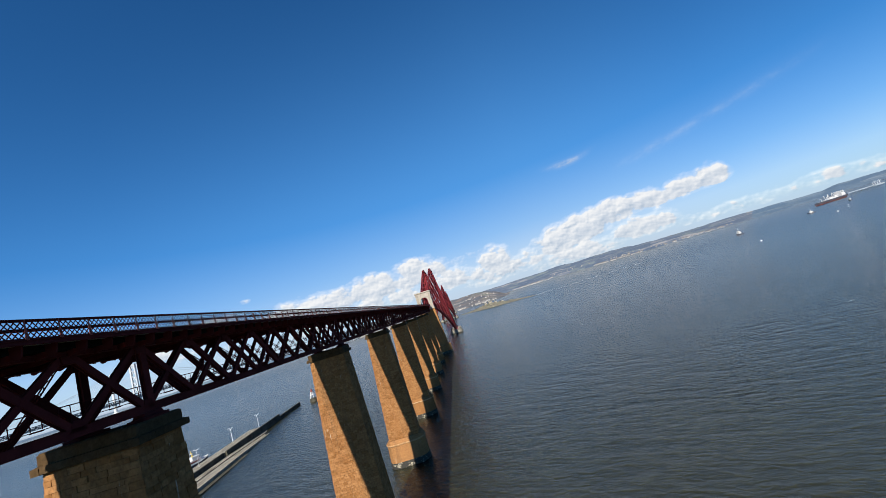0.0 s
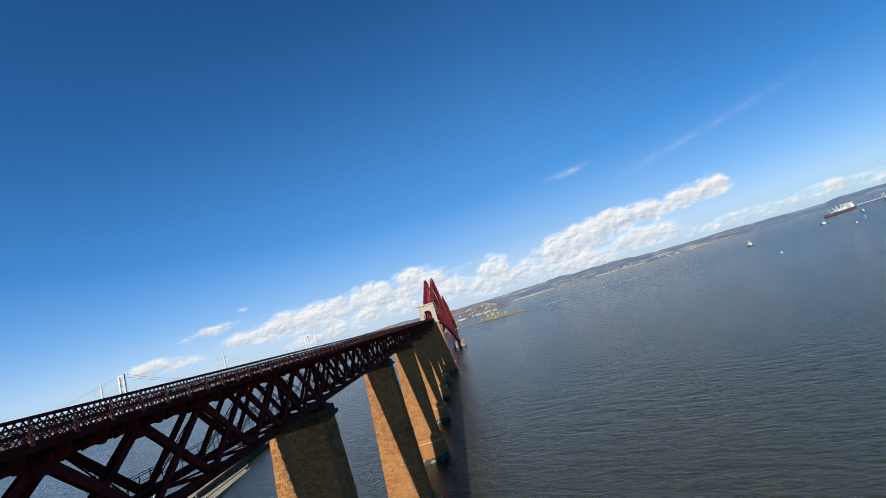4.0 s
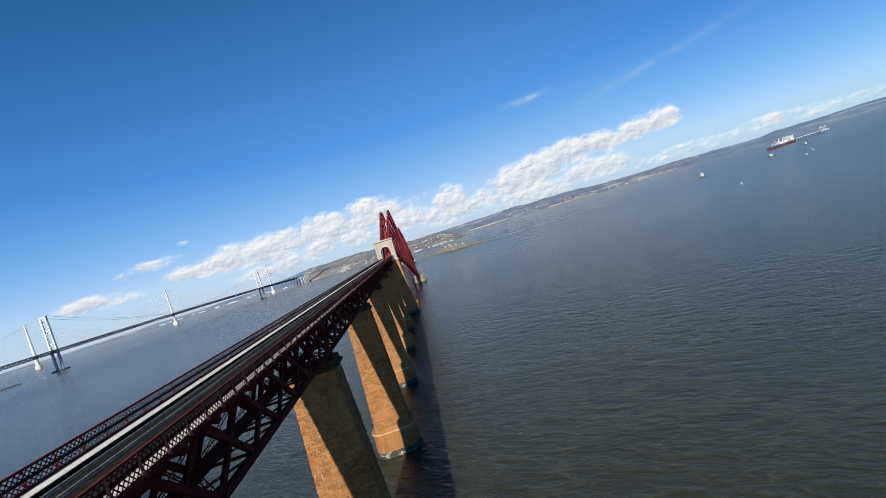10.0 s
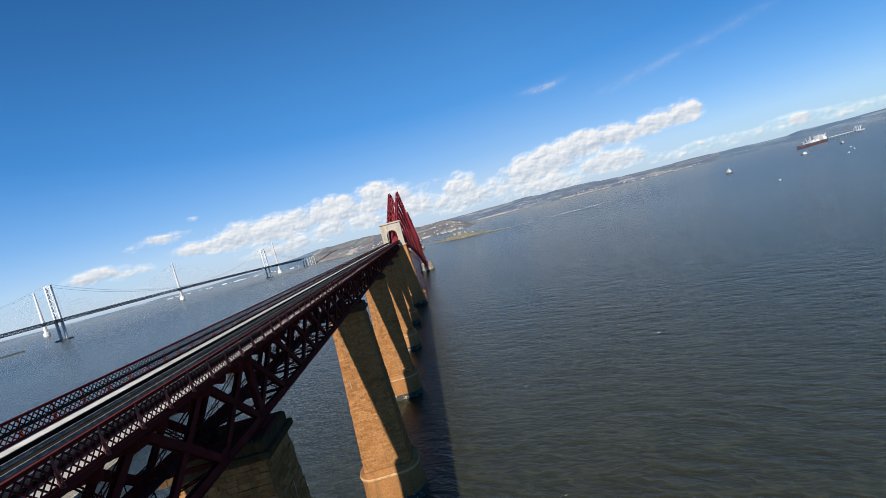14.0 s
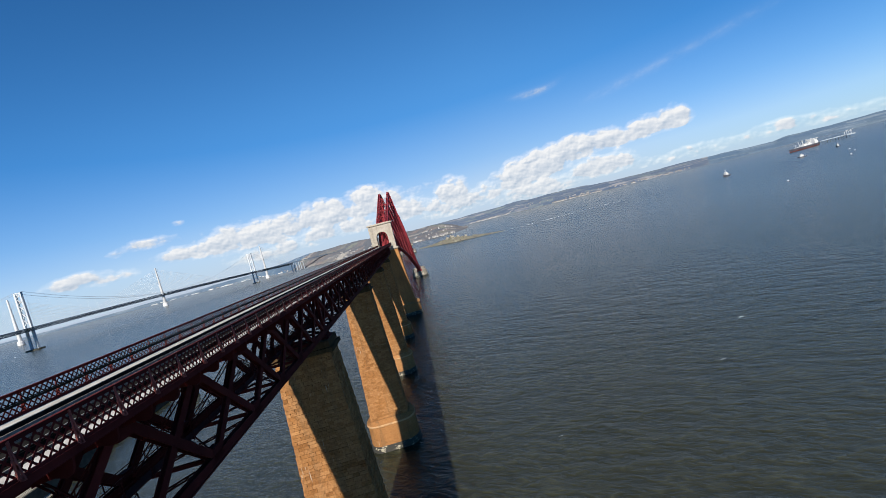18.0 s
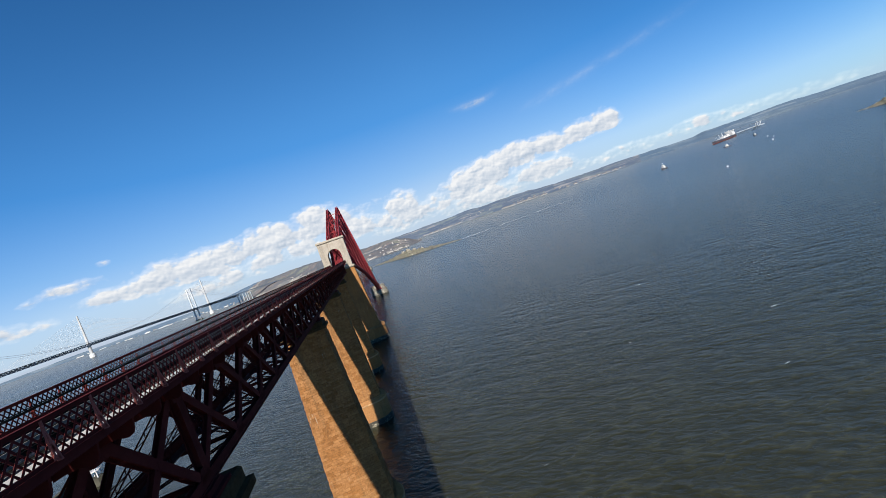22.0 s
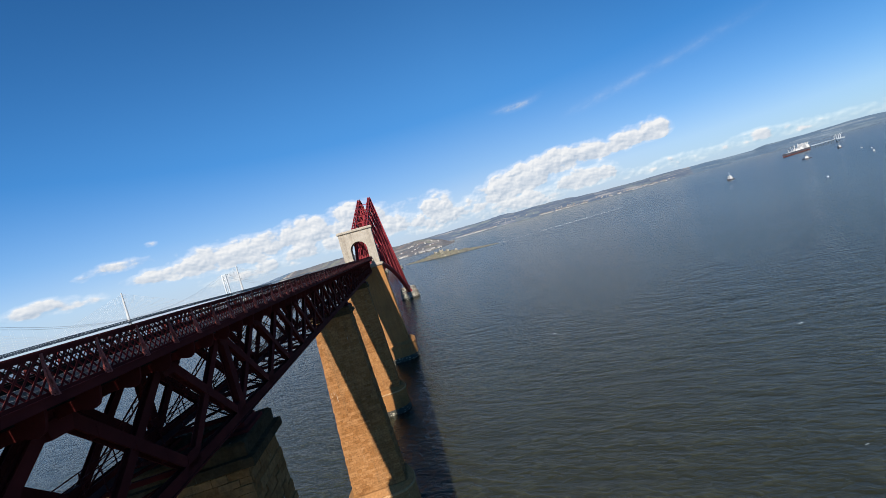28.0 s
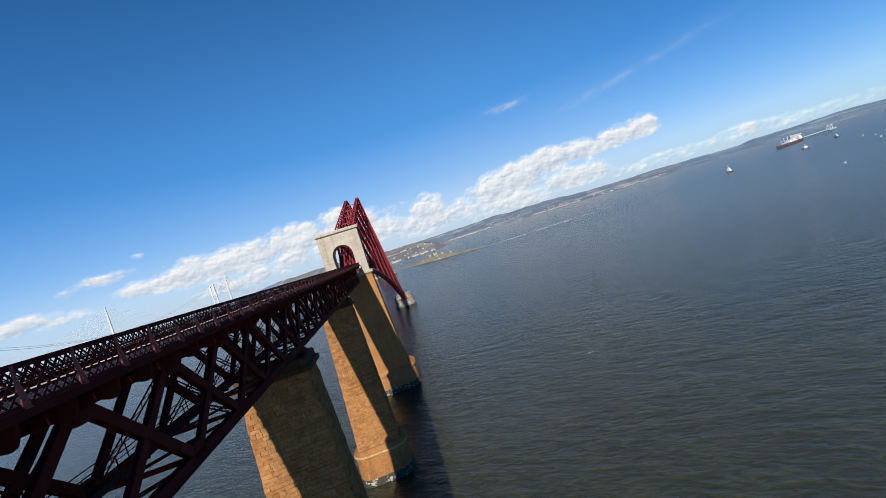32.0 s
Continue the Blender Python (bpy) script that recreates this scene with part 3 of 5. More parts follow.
def make_span():
    s = thing("viaduct_span", "dark red riveted steel lattice-girder railway span with latticed parapets", "bridge span", "approach viaduct spans")
    L, g, e = SPAN, X_GIRDER, X_EDGE
    lo, hi = Z_LOW + 0.3, Z_TOP - 0.12
    post = Build().beam((0.06, 0, 0), (0.06, 0, Z_RAIL - Z_EDGE - 0.05), 0.06, 0.05).beam((0.2, 0, -0.02), (0.07, 0, 0.8), 0.03, 0.065, (0, 1, 0)).beam((0.22, 0, -0.02), (0, 0, -0.02), 0.07, 0.04, (0, 1, 0))
    for za, zb in ((0.16, 0.02), (0.16, 0.34), (0.5, 0.34), (0.5, 0.66)):
        post.beam((0.19 - 0.16 * zb, 0, zb), (0.02, 0, za), 0.03, 0.075, (0, 1, 0))
    # east posts take the sunlit copy of the red, west posts the plain one
    posts = {1: post.mesh("parapet_post", RED_SUNLIT), -1: post.mesh("parapet_post", RED)}
    panel = rail_panel().mesh("parapet_lattice", RED)
    bracket = plate([(g + 0.2, 48.34), (e - 0.95, 48.34), (e - 0.95, 48.72), (e - 0.2, 48.72), (e - 0.26, 48.35), (e - 0.3, 48.15), (e - 0.38, 48.0), (e - 0.52, 47.93), (e - 0.68, 47.95), (e - 0.9, 48.02), (e - 1.3, 47.98), (g + 0.2, 47.9)], 0.09).mesh("bracket", RED)
    heavy = Build().channel((0, 0, hi), (0, PANEL, lo), 0.34, 0.46)
    for q in (0.25, 0.5, 0.75):
        z = hi + (lo - hi) * q
        heavy.box(-0.18, 0.18, PANEL * q - 0.12, PANEL * q + 0.12, z - 0.2, z + 0.2)
    heavy = heavy.mesh("diagonal", RED)
    light = Build().channel((0, 0, lo), (0, PANEL, hi), 0.28, 0.42)
    light = light.mesh("diagonal_tie", RED)
    gus = Build().hexa([(-0.2, -0.6, Z_LOW + 0.3), (0.2, -0.6, Z_LOW + 0.3), (0.2, 0.6, Z_LOW + 0.3), (-0.2, 0.6, Z_LOW + 0.3), (-0.2, -0.3, Z_LOW + 1.0), (0.2, -0.3, Z_LOW + 1.0), (0.2, 0.3, Z_LOW + 1.0), (-0.2, 0.3, Z_LOW + 1.0)])
    gus.hexa([(-0.27, -0.4, Z_TOP - 0.85), (0.27, -0.4, Z_TOP - 0.85), (0.27, 0.4, Z_TOP - 0.85), (-0.27, 0.4, Z_TOP - 0.85), (-0.27, -0.5, Z_TOP - 0.28), (0.27, -0.5, Z_TOP - 0.28), (0.27, 0.5, Z_TOP - 0.28), (-0.27, 0.5, Z_TOP - 0.28)])
    node_low = Build()
    node_low.v, node_low.f = gus.v[:8], gus.f[:6]
    node_top = Build()
    node_top.v, node_top.f = gus.v[8:], gus.f[:6]
    node_low, node_top = node_low.mesh("lower_gusset", RED), node_top.mesh("upper_gusset", RED)
    cross_top = Build().channel((-g, 0, 48.14), (g, 0, 48.14), 0.22, 0.36, (0, 1, 0)).mesh("cross_beam", RED)
    sway = Build()
    for k in (-1, 1):
        a, c = Vector((-g * k * 0.95, 0, lo + 0.1)), Vector((g * k * 0.95, 0, 47.95))
        for o in (-0.14, 0.14):
            sway.beam(a + Vector((o, 0, 0)), c + Vector((o, 0, 0)), 0.07, 0.06, (0, 1, 0))
        for q in range(14):
            o = 0.14 if q % 2 else -0.14
            sway.beam(a.lerp(c, q / 14) + Vector((o, 0, 0)), a.lerp(c, (q + 1) / 14) - Vector((o, 0, 0)), 0.04, 0.03, (0, 1, 0))
    sway.beam((-g, 0, Z_LOW + 0.3), (g, 0, Z_LOW + 0.3), 0.16, 0.24, (0, 1, 0))
    sway = sway.mesh("sway_frame", RED)
    lateral = Build()
    for k in (1, -1):
        a, c = Vector((-g * k, 0, Z_LOW + 0.15)), Vector((g * k, PANEL, Z_LOW + 0.15))
        q = (c - a).normalized().cross((0, 0, 1)) * 0.17
        lateral.beam(a + q, c + q, 0.07, 0.08).beam(a - q, c - q, 0.07, 0.08)
        for i in range(12):
            p0, p1 = a.lerp(c, i / 12), a.lerp(c, (i + 1) / 12)
            lateral.beam(p0 + (q if i % 2 else -q), p1 - (q if i % 2 else -q), 0.05, 0.03)
    lateral = lateral.mesh("lateral_bracing", RED)
    stanchion = Build().beam((-0.4, 0, 0), (-0.4, 0, 1.05), 0.04, 0.04).beam((0.4, 0, 0), (0.4, 0, 1.05), 0.04, 0.04).box(-0.45, 0.45, -0.05, 0.05, -0.12, -0.02).mesh("walkway_stanchion", RED)
    for sx in (-1, 1):
        x, ex = g * sx, e * sx
        part("top_chord", Build().box(x - 0.27, x + 0.27, 0, L, Z_TOP - 0.1, Z_TOP).box(x - 0.2, x - 0.15, 0, L, 48.04, Z_TOP - 0.1).box(x + 0.15, x + 0.2, 0, L, 48.04, Z_TOP - 0.1).box(x - 0.23, x + 0.23, 0, L, 47.98, 48.04), RED, s)
        part("bottom_chord", Build().box(x - 0.27, x + 0.27, 0, L, Z_LOW, Z_LOW + 0.08).box(x - 0.2, x - 0.15, 0, L, Z_LOW + 0.08, Z_LOW + 0.58).box(x + 0.15, x + 0.2, 0, L, Z_LOW + 0.08, Z_LOW + 0.58), RED, s)
        part("edge_beam", Build().box(ex - 0.05, ex + 0.05, 0, L, 48.62, Z_EDGE - 0.05).box(ex - 0.1, ex + 0.1, 0, L, Z_EDGE - 0.05, Z_EDGE), RED, s)
        part("top_rail", Build().box(ex - 0.08, ex + 0.08, 0, L, Z_RAIL - 0.06, Z_RAIL).box(ex - 0.035, ex + 0.035, 0, L, Z_RAIL - 0.15, Z_RAIL - 0.06), RED, s)
        part("bottom_rail", Build().box(ex - 0.035, ex + 0.035, 0, L, Z_EDGE, Z_EDGE + 0.1), RED, s)
        ix = (e - 0.13) * sx
        part("cable_duct", Build().box(ix - 0.05, ix + 0.05, 0, L, 49.38, 49.5).box(ix - 0.035, ix + 0.035, 0, L, 49.52, 49.56), DECK_DARK, s, "dark cable duct along the parapet")
        part("end_post", Build().channel((x, 0.3, Z_LOW + 0.5), (x, 0.3, 48.0), 0.4, 0.6), RED, s)
        part("footway", Build().box(min(3.08 * sx, 4.2 * sx), max(3.08 * sx, 4.2 * sx), 0, L, 48.8, 48.86), PLANK, s, "pale planked footway strip")
        for i in range(9):
            y = i * PANEL
            part("diagonal", heavy, RED, s, at=(x, y, 0))
            part("diagonal_tie", light, RED, s, at=(x, y, 0))
            part("lower_gusset", node_low, RED, s, at=(x, y, 0))
            part("upper_gusset", node_top, RED, s, at=(x, y, 0))
        for i in range(27):
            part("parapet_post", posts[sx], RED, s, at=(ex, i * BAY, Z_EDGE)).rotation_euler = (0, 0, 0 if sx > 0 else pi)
            part("parapet_lattice", panel, RED, s, at=(ex, i * BAY, Z_EDGE + 0.08))
            part("bracket", bracket, RED, s, at=(0, i * BAY, 0)).rotation_euler = (0, 0, 0 if sx > 0 else pi)
        part("walkway_handrail", Build().beam((0.4 * sx, 0, 45.05), (0.4 * sx, L, 45.05), 0.04, 0.04).beam((0.4 * sx, 0, 44.55), (0.4 * sx, L, 44.55), 0.03, 0.03), RED, s)
    for i in range(9):
        y = i * PANEL
        part("cross_beam", cross_top, RED, s, at=(0, y, 0))
        part("cross_beam", cross_top, RED, s, at=(0, y + PANEL / 2, 0))
        part("sway_frame", sway, RED, s, at=(0, y, 0))
        part("lateral_bracing", lateral, RED, s, at=(0, y, 0))
        for h in range(3):
            part("walkway_stanchion", stanchion, RED, s, at=(0, y + h * PANEL / 3, 44.02))
    part("inspection_walkway", Build().box(-0.34, 0.34, 0, L, 43.95, 44.0), RED, s)
    part("deck", Build().box(-2.97, 2.97, 0, L, 48.36, 48.55), DECK_DARK, s, "dark track bed between the footways")
    for sx in (-1, 1):
        part("kerb", Build().box(3.02 * sx - 0.045, 3.02 * sx + 0.045, 0, L, 48.36, 48.84), DECK_DARK, s)
    for tx in (-1.6, 1.6):
        for q in (-0.72, 0.72):
            part("rail", Build().box(tx + q - 0.035, tx + q + 0.035, 0, L, 48.62, 48.76).box(tx + q - 0.07, tx + q + 0.07, 0, L, 48.57, 48.62), RAIL, s, "worn steel running rail")
            part("way_beam", Build().box(tx + q - 0.2, tx + q + 0.2, 0, L, 48.54, 48.57), DECK_DARK, s)
    return s


span = make_span()
span.location = (AXIS, pier_y(-1), 0)
for k in range(0, 8):
    copy_thing(span, pose(AXIS, pier_y(k), 0))

# ---------------------------------------------------------------- portal pier at the head of the viaduct
YP = 411.2


def make_portal():
    p = thing("portal_pier", "pale granite portal with an arch, on a massive stone pier", "bridge pier", at=(-0.4, YP, 0))
    part("foot", Build().loft([rounded(12.2, 8.0, 5.0, -4, 6, 1.3, 4.6), rounded(12.2, 8.0, 5.0, 0.6, 6, 1.3, 4.6), rounded(12.0, 7.8, 5.0, 2.0, 6, 1.3, 4.6)]), TIDE, p, "weed-blackened stone foot at the tide line")
    part("plinth", Build().loft([rounded(12.0, 7.8, 5.0, 2.0, 6, 1.3, 4.6), rounded(11.8, 7.6, 5.0, 6.9, 6, 1.3, 4.6), rounded(12.1, 7.9, 5.0, 7.0, 6, 1.3, 4.6), rounded(12.0, 7.8, 4.5, 7.5, 6, 1.3, 4.6), rounded(10.1, 6.4, 0.6, 8.6, 6, 0.8, 4.4)]), STONE, p)
    part("shaft", Build().loft([rounded(9.9, 6.2, 0.3, 8.4, 2, 0.8, 4.2), rounded(8.0, 4.6, 0.3, 45.0, 2, 0, 3.4)]), STONE, p)
    part("string_course", Build().loft([rounded(8.1, 4.7, 0.2, 45.0, 2, 0, 3.4), rounded(8.6, 5.2, 0.2, 45.5, 2, 0, 3.4), rounded(8.6, 5.2, 0.2, 46.1, 2, 0, 3.4), rounded(7.7, 4.4, 0.2, 46.6, 2, 0, 3.4)]), GRANITE, p)
    # wall with the arch through it
    y0, y1, zb, zt, hw, ow, spring = -0.9, 7.7, 46.5, 62.4, 7.5, 3.7, 54.4
    arch = [(-ow, zb), (-ow, spring)] + [(-ow * cos(pi * i / 14), spring + ow * sin(pi * i / 14)) for i in range(1, 14)] + [(ow, spring), (ow, zb)]
    b = plate([(-hw, zb)] + arch + [(hw, zb), (hw, zt), (-hw, zt)], y1 - y0)
    b.v = [(x, y + (y0 + y1) / 2, z) for x, y, z in b.v]
    part("arch_wall", b, GRANITE, p)
    rnd = random.Random(21)
    for i in range(20):
        z0, z1 = zb + i * 0.79 + 0.02, zb + (i + 1) * 0.79 - 0.02
        inner = ow + 0.1 if z1 < spring else (sqrt(max(0.0, (ow + 0.82) ** 2 - (max(z0, spring) - spring) ** 2)))
        outer = hw - (1.5, 1.0)[i % 2] - 0.04
        for sx in (-1, 1):
            a = inner + (0.02 if inner > 0 else (0.6 if i % 2 else 0.02))
            while a < outer - 0.3:
                e = min(outer, a + rnd.uniform(1.0, 1.9))
                e = outer if outer - e < 0.5 else e
                proud = rnd.uniform(0.01, 0.05)
                part("ashlar_block", Build().box(*sorted((sx * a, sx * (e - 0.04))), y0 - proud, y0 + 0.2, z0, z1), GRANITE, p)
                a = e
    for sx in (-1, 1):
        for i in range(20):
            wq, z = (1.5, 1.0)[i % 2], zb + i * 0.79
            part("quoin", Build().box(*sorted((sx * (hw - wq), sx * (hw + 0.06))), y0 - 0.06, y0 + 0.5, z + 0.02, z + 0.77), GRANITE, p)
    for i in range(16):
        a0, a1 = pi * i / 16, pi * (i + 1) / 16
        pts = [(-r * cos(a), y, spring + r * sin(a)) for y in (y0 - 0.12, y0 + 0.2) for r, a in ((ow, a0), (ow, a1), (ow + 0.75, a1), (ow + 0.75, a0))]
        part("voussoir", Build().hexa(pts), GRANITE, p)
    part("cornice", Build().loft([rounded(7.5, 4.3, 0.1, 62.4, 2, 0, 3.4), rounded(8.1, 4.9, 0.1, 62.9, 2, 0, 3.4), rounded(8.1, 4.9, 0.1, 63.5, 2, 0, 3.4), rounded(7.7, 4.5, 0.1, 63.9, 2, 0, 3.4)]), GRANITE, p)
    return p


make_portal()


# ---------------------------------------------------------------- cantilever towers
def lattice_bar(b, p, q, w, h, n, t=0.5):
    """An open box girder with zig-zag lacing from p to q."""
    p, q = Vector(p), Vector(q)
    d = (q - p).normalized()
    s = Vector((1, 0, 0))
    s = (s - d * s.dot(d)).normalized()
    u = d.cross(s)
    for sx in (-1, 1):
        for su in (-1, 1):
            o = s * sx * w / 2 + u * su * h / 2
            b.beam(p + o, q + o, t, t)
    for i in range(n):
        a, c = p.lerp(q, i / n), p.lerp(q, (i + 1) / n)
        k = 1 if i % 2 else -1
        for sx in (-1, 1):
            b.beam(a + s * sx * w / 2 - u * k * h / 2, c + s * sx * w / 2 + u * k * h / 2, t * 0.5, t * 0.6)
        for su in (-1, 1):
            b.beam(a - s * k * w / 2 + u * su * h / 2, c + s * k * w / 2 + u * su * h / 2, t * 0.5, t * 0.6)
    return b


def make_cantilever(y_tower, width, arm, label, fine=True):
    c = thing("cantilever_tower", label, "bridge tower", "cantilever towers", at=(0.8, y_tower, 0))
    top, foot, zt, zf = 5.0, 18.3, 104.5, 6.5
    ends = []
    if arm[0]:
        ends.append((0, -arm[0]))
    if arm[1]:
        ends.append((width, width + arm[1]))
    for y in (0, width):
        for sx in (-1, 1):
            part("column", Build().tube((sx * foot, y, zf), (sx * top, y, zt), 1.9, 1.7, 14), RED_BRIGHT, c, smooth=True)
            part("skewback", Build().tube((sx * foot, y, zf - 2), (sx * foot, y, zf + 2.2), 3.4, 2.6, 14), RED_BRIGHT, c)
        part("tower_bracing", lattice_bar(lattice_bar(Build(), (-foot, y, zf + 2), (top, y, zt), 1.6, 1.6, 22, 0.4), (foot, y, zf + 2), (-top, y, zt), 1.6, 1.6, 22, 0.4), RED_BRIGHT, c)
        part("top_strut", lattice_bar(Build(), (-top, y, zt - 1), (top, y, zt - 1), 2, 2, 5, 0.4), RED_BRIGHT, c)
    for sx in (-1, 1):
        part("tower_brace", Build().tube((sx * foot, 0, zf), (sx * top, width, zt), 1.2, None, 10).tube((sx * foot, width, zf), (sx * top, 0, zt), 1.2, None, 10), RED_BRIGHT, c)
        part("tower_top_girder", lattice_bar(Build(), (sx * top, -1, zt), (sx * top, width + 1, zt), 2, 2.6, 10, 0.5), RED_BRIGHT, c)
    for y0, y1 in ends:
        n = 6

        def top_at(f):
            return Vector((top + (2.9 - top) * f, y0 + (y1 - y0) * f, zt + (61.0 - zt) * f))

        def low_at(f):
            return Vector((foot + (4.6 - foot) * f, y0 + (y1 - y0) * f, zf + (46.0 - zf) * (1 - max(0.0, 1 - f) ** 1.5)))

        for sx in (-1, 1):
            m = Vector((sx, 1, 1))
            part("tension_girder", lattice_bar(Build(), top_at(0) * m, top_at(1) * m, 1.8, 2.6, 34, 0.45), RED_BRIGHT, c)
            rings = []
            for i in range(17):
                q, ahead = low_at(i / 16) * m, (low_at(i / 16 + 0.02) - low_at(i / 16 - 0.02)) * m
                u = ahead.normalized().cross((1, 0, 0)).normalized()
                rings.append([q + (Vector((1, 0, 0)) * cos(2 * pi * k / 12) + u * sin(2 * pi * k / 12)) * (1.85 - 0.7 * i / 16) for k in range(12)])
            tb = Build().loft(rings)
            part("compression_tube", tb, RED_BRIGHT, c, smooth=True)
            f = [0, 0.24, 0.45, 0.63, 0.78, 0.9, 1.0]
            for i in range(n):
                part("strut", Build().tube(low_at(f[i]) * m, top_at(f[i + 1]) * m, 1.0 - 0.1 * i, None, 8), RED_BRIGHT, c)
                part("tie", lattice_bar(Build(), top_at(f[i]) * m, low_at(f[i + 1]) * m, 1.0, 1.2, 16, 0.3), RED_BRIGHT, c)
        for i in range(1, 7):
            a = f[i]
            t0, l0 = top_at(a), low_at(a)
            part("cross_bracing", Build().beam((-t0.x, t0.y, t0.z), (l0.x, l0.y, l0.z), 0.6, 0.6, (0, 1, 0)).beam((t0.x, t0.y, t0.z), (-l0.x, l0.y, l0.z), 0.6, 0.6, (0, 1, 0)).beam((-t0.x, t0.y, t0.z), (t0.x, t0.y, t0.z), 0.5, 0.5, (0, 1, 0)), RED_BRIGHT, c)
        part("internal_viaduct", lattice_bar(Build(), (0, y0, 46.2), (0, y1, 46.2), 8.0, 3.6, 30, 0.5).box(-4, 4, min(y0, y1), max(y0, y1), 47.4, 47.8), RED_BRIGHT, c)
    part("internal_viaduct", lattice_bar(Build(), (0, 0, 46.2), (0, width, 46.2), 8.0, 3.6, 8, 0.5).box(-4, 4, 0, width, 47.4, 47.8), RED_BRIGHT, c)
    return c


Y1 = 617.0
make_cantilever(Y1, 44.2, (Y1 - YP - 8, 207.0), "towering red steel cantilever of tubes and lattice girders over the water")
make_cantilever(Y1 + 44.2 + 521, 82.0, (207.0, 207.0), "distant red steel cantilever standing by the rocky island")
make_cantilever(Y1 + 44.2 + 521 + 82 + 521, 44.2, (207.0, 207.0), "far red steel cantilever near the north shore")


def base_pier(x, y):
    p = thing("stone_caisson", "round pale granite base pier under a cantilever column", "bridge pier", "cantilever base piers", at=(x, y, 0))
    n = 24

    def circle(r, z):
        return [(r * cos(2 * pi * i / n), r * sin(2 * pi * i / n), z) for i in range(n)]

    part("foot", Build().loft([circle(9.6, -3), circle(9.4, 1.5)]), TIDE, p, "dark weedy foot")
    part("drum", Build().loft([circle(9.2, 1.5), circle(8.2, 4.6), circle(8.6, 4.7), circle(8.6, 5.4)]), JETTY, p)
    part("guard_rail", Build().loft([circle(8.3, 5.4), circle(8.3, 6.5)], False), RAIL, p)
    return p


first = base_pier(0.8 - 18.3, Y1)
for x, y in ((0.8 + 18.3, Y1), (0.8 - 18.3, Y1 + 44.2), (0.8 + 18.3, Y1 + 44.2)):
    copy_thing(first, pose(x, y, 0))
Y2 = Y1 + 44.2 + 521
for x in (0.8 - 18.3, 0.8 + 18.3):
    for y in (Y2, Y2 + 82, Y2 + 603, Y2 + 647):
        copy_thing(first, pose(x, y, 0))

# ---------------------------------------------------------------- clouds: a far backdrop of sky
# bearing, elevation of the flat base, half width, height, weight
CLOUDS = [(-20, 4.2, 8.5, 2.9, 1.1), (-11, 4.8, 6.5, 2.9, 1.15), (-4, 5.0, 5.5, 3.2, 1.2), (-27.5, 4.3, 4.0, 1.4, 0.9), (-31, 6.3, 3.2, 0.9, 0.8), (-37, 3.4, 4.2, 1.3, 0.95),
          (-28, 8.2, 1.0, 0.35, 0.38), (-34.5, 5.9, 1.0, 0.35, 0.6), (-9, 2.8, 7.0, 2.0, 0.95), (-18, 2.0, 7.0, 1.5, 0.8), (0.5, 3.0, 7.0, 2.4, 1.0), (3, 5.6, 3.0, 1.0, 0.6),
          (7.8, 4.0, 3.2, 2.7, 1.0), (7.5, 2.0, 5.5, 2.4, 1.0), (12.5, 2.6, 4.0, 2.0, 0.85), (17.5, 3.4, 4.2, 3.2, 1.2), (21.5, 4.0, 4.0, 3.4, 1.25), (25.5, 4.8, 3.4, 2.6, 1.2), (29.8, 5.0, 3.6, 2.3, 1.15),
          (34, 5.1, 3.4, 2.0, 1.15), (37.4, 5.2, 2.2, 2.2, 1.1), (28.6, 1.9, 4.8, 2.2, 1.15), (20, 1.2, 7.0, 2.2, 0.9), (36, 1.1, 4.5, 1.0, 0.7), (41, 0.9, 3.8, 1.1, 0.7), (46, 1.0, 3.6, 1.1, 0.72), (51, 0.8, 3.8, 1.0, 0.65), (57, 0.5, 4.4, 0.9, 0.55)]


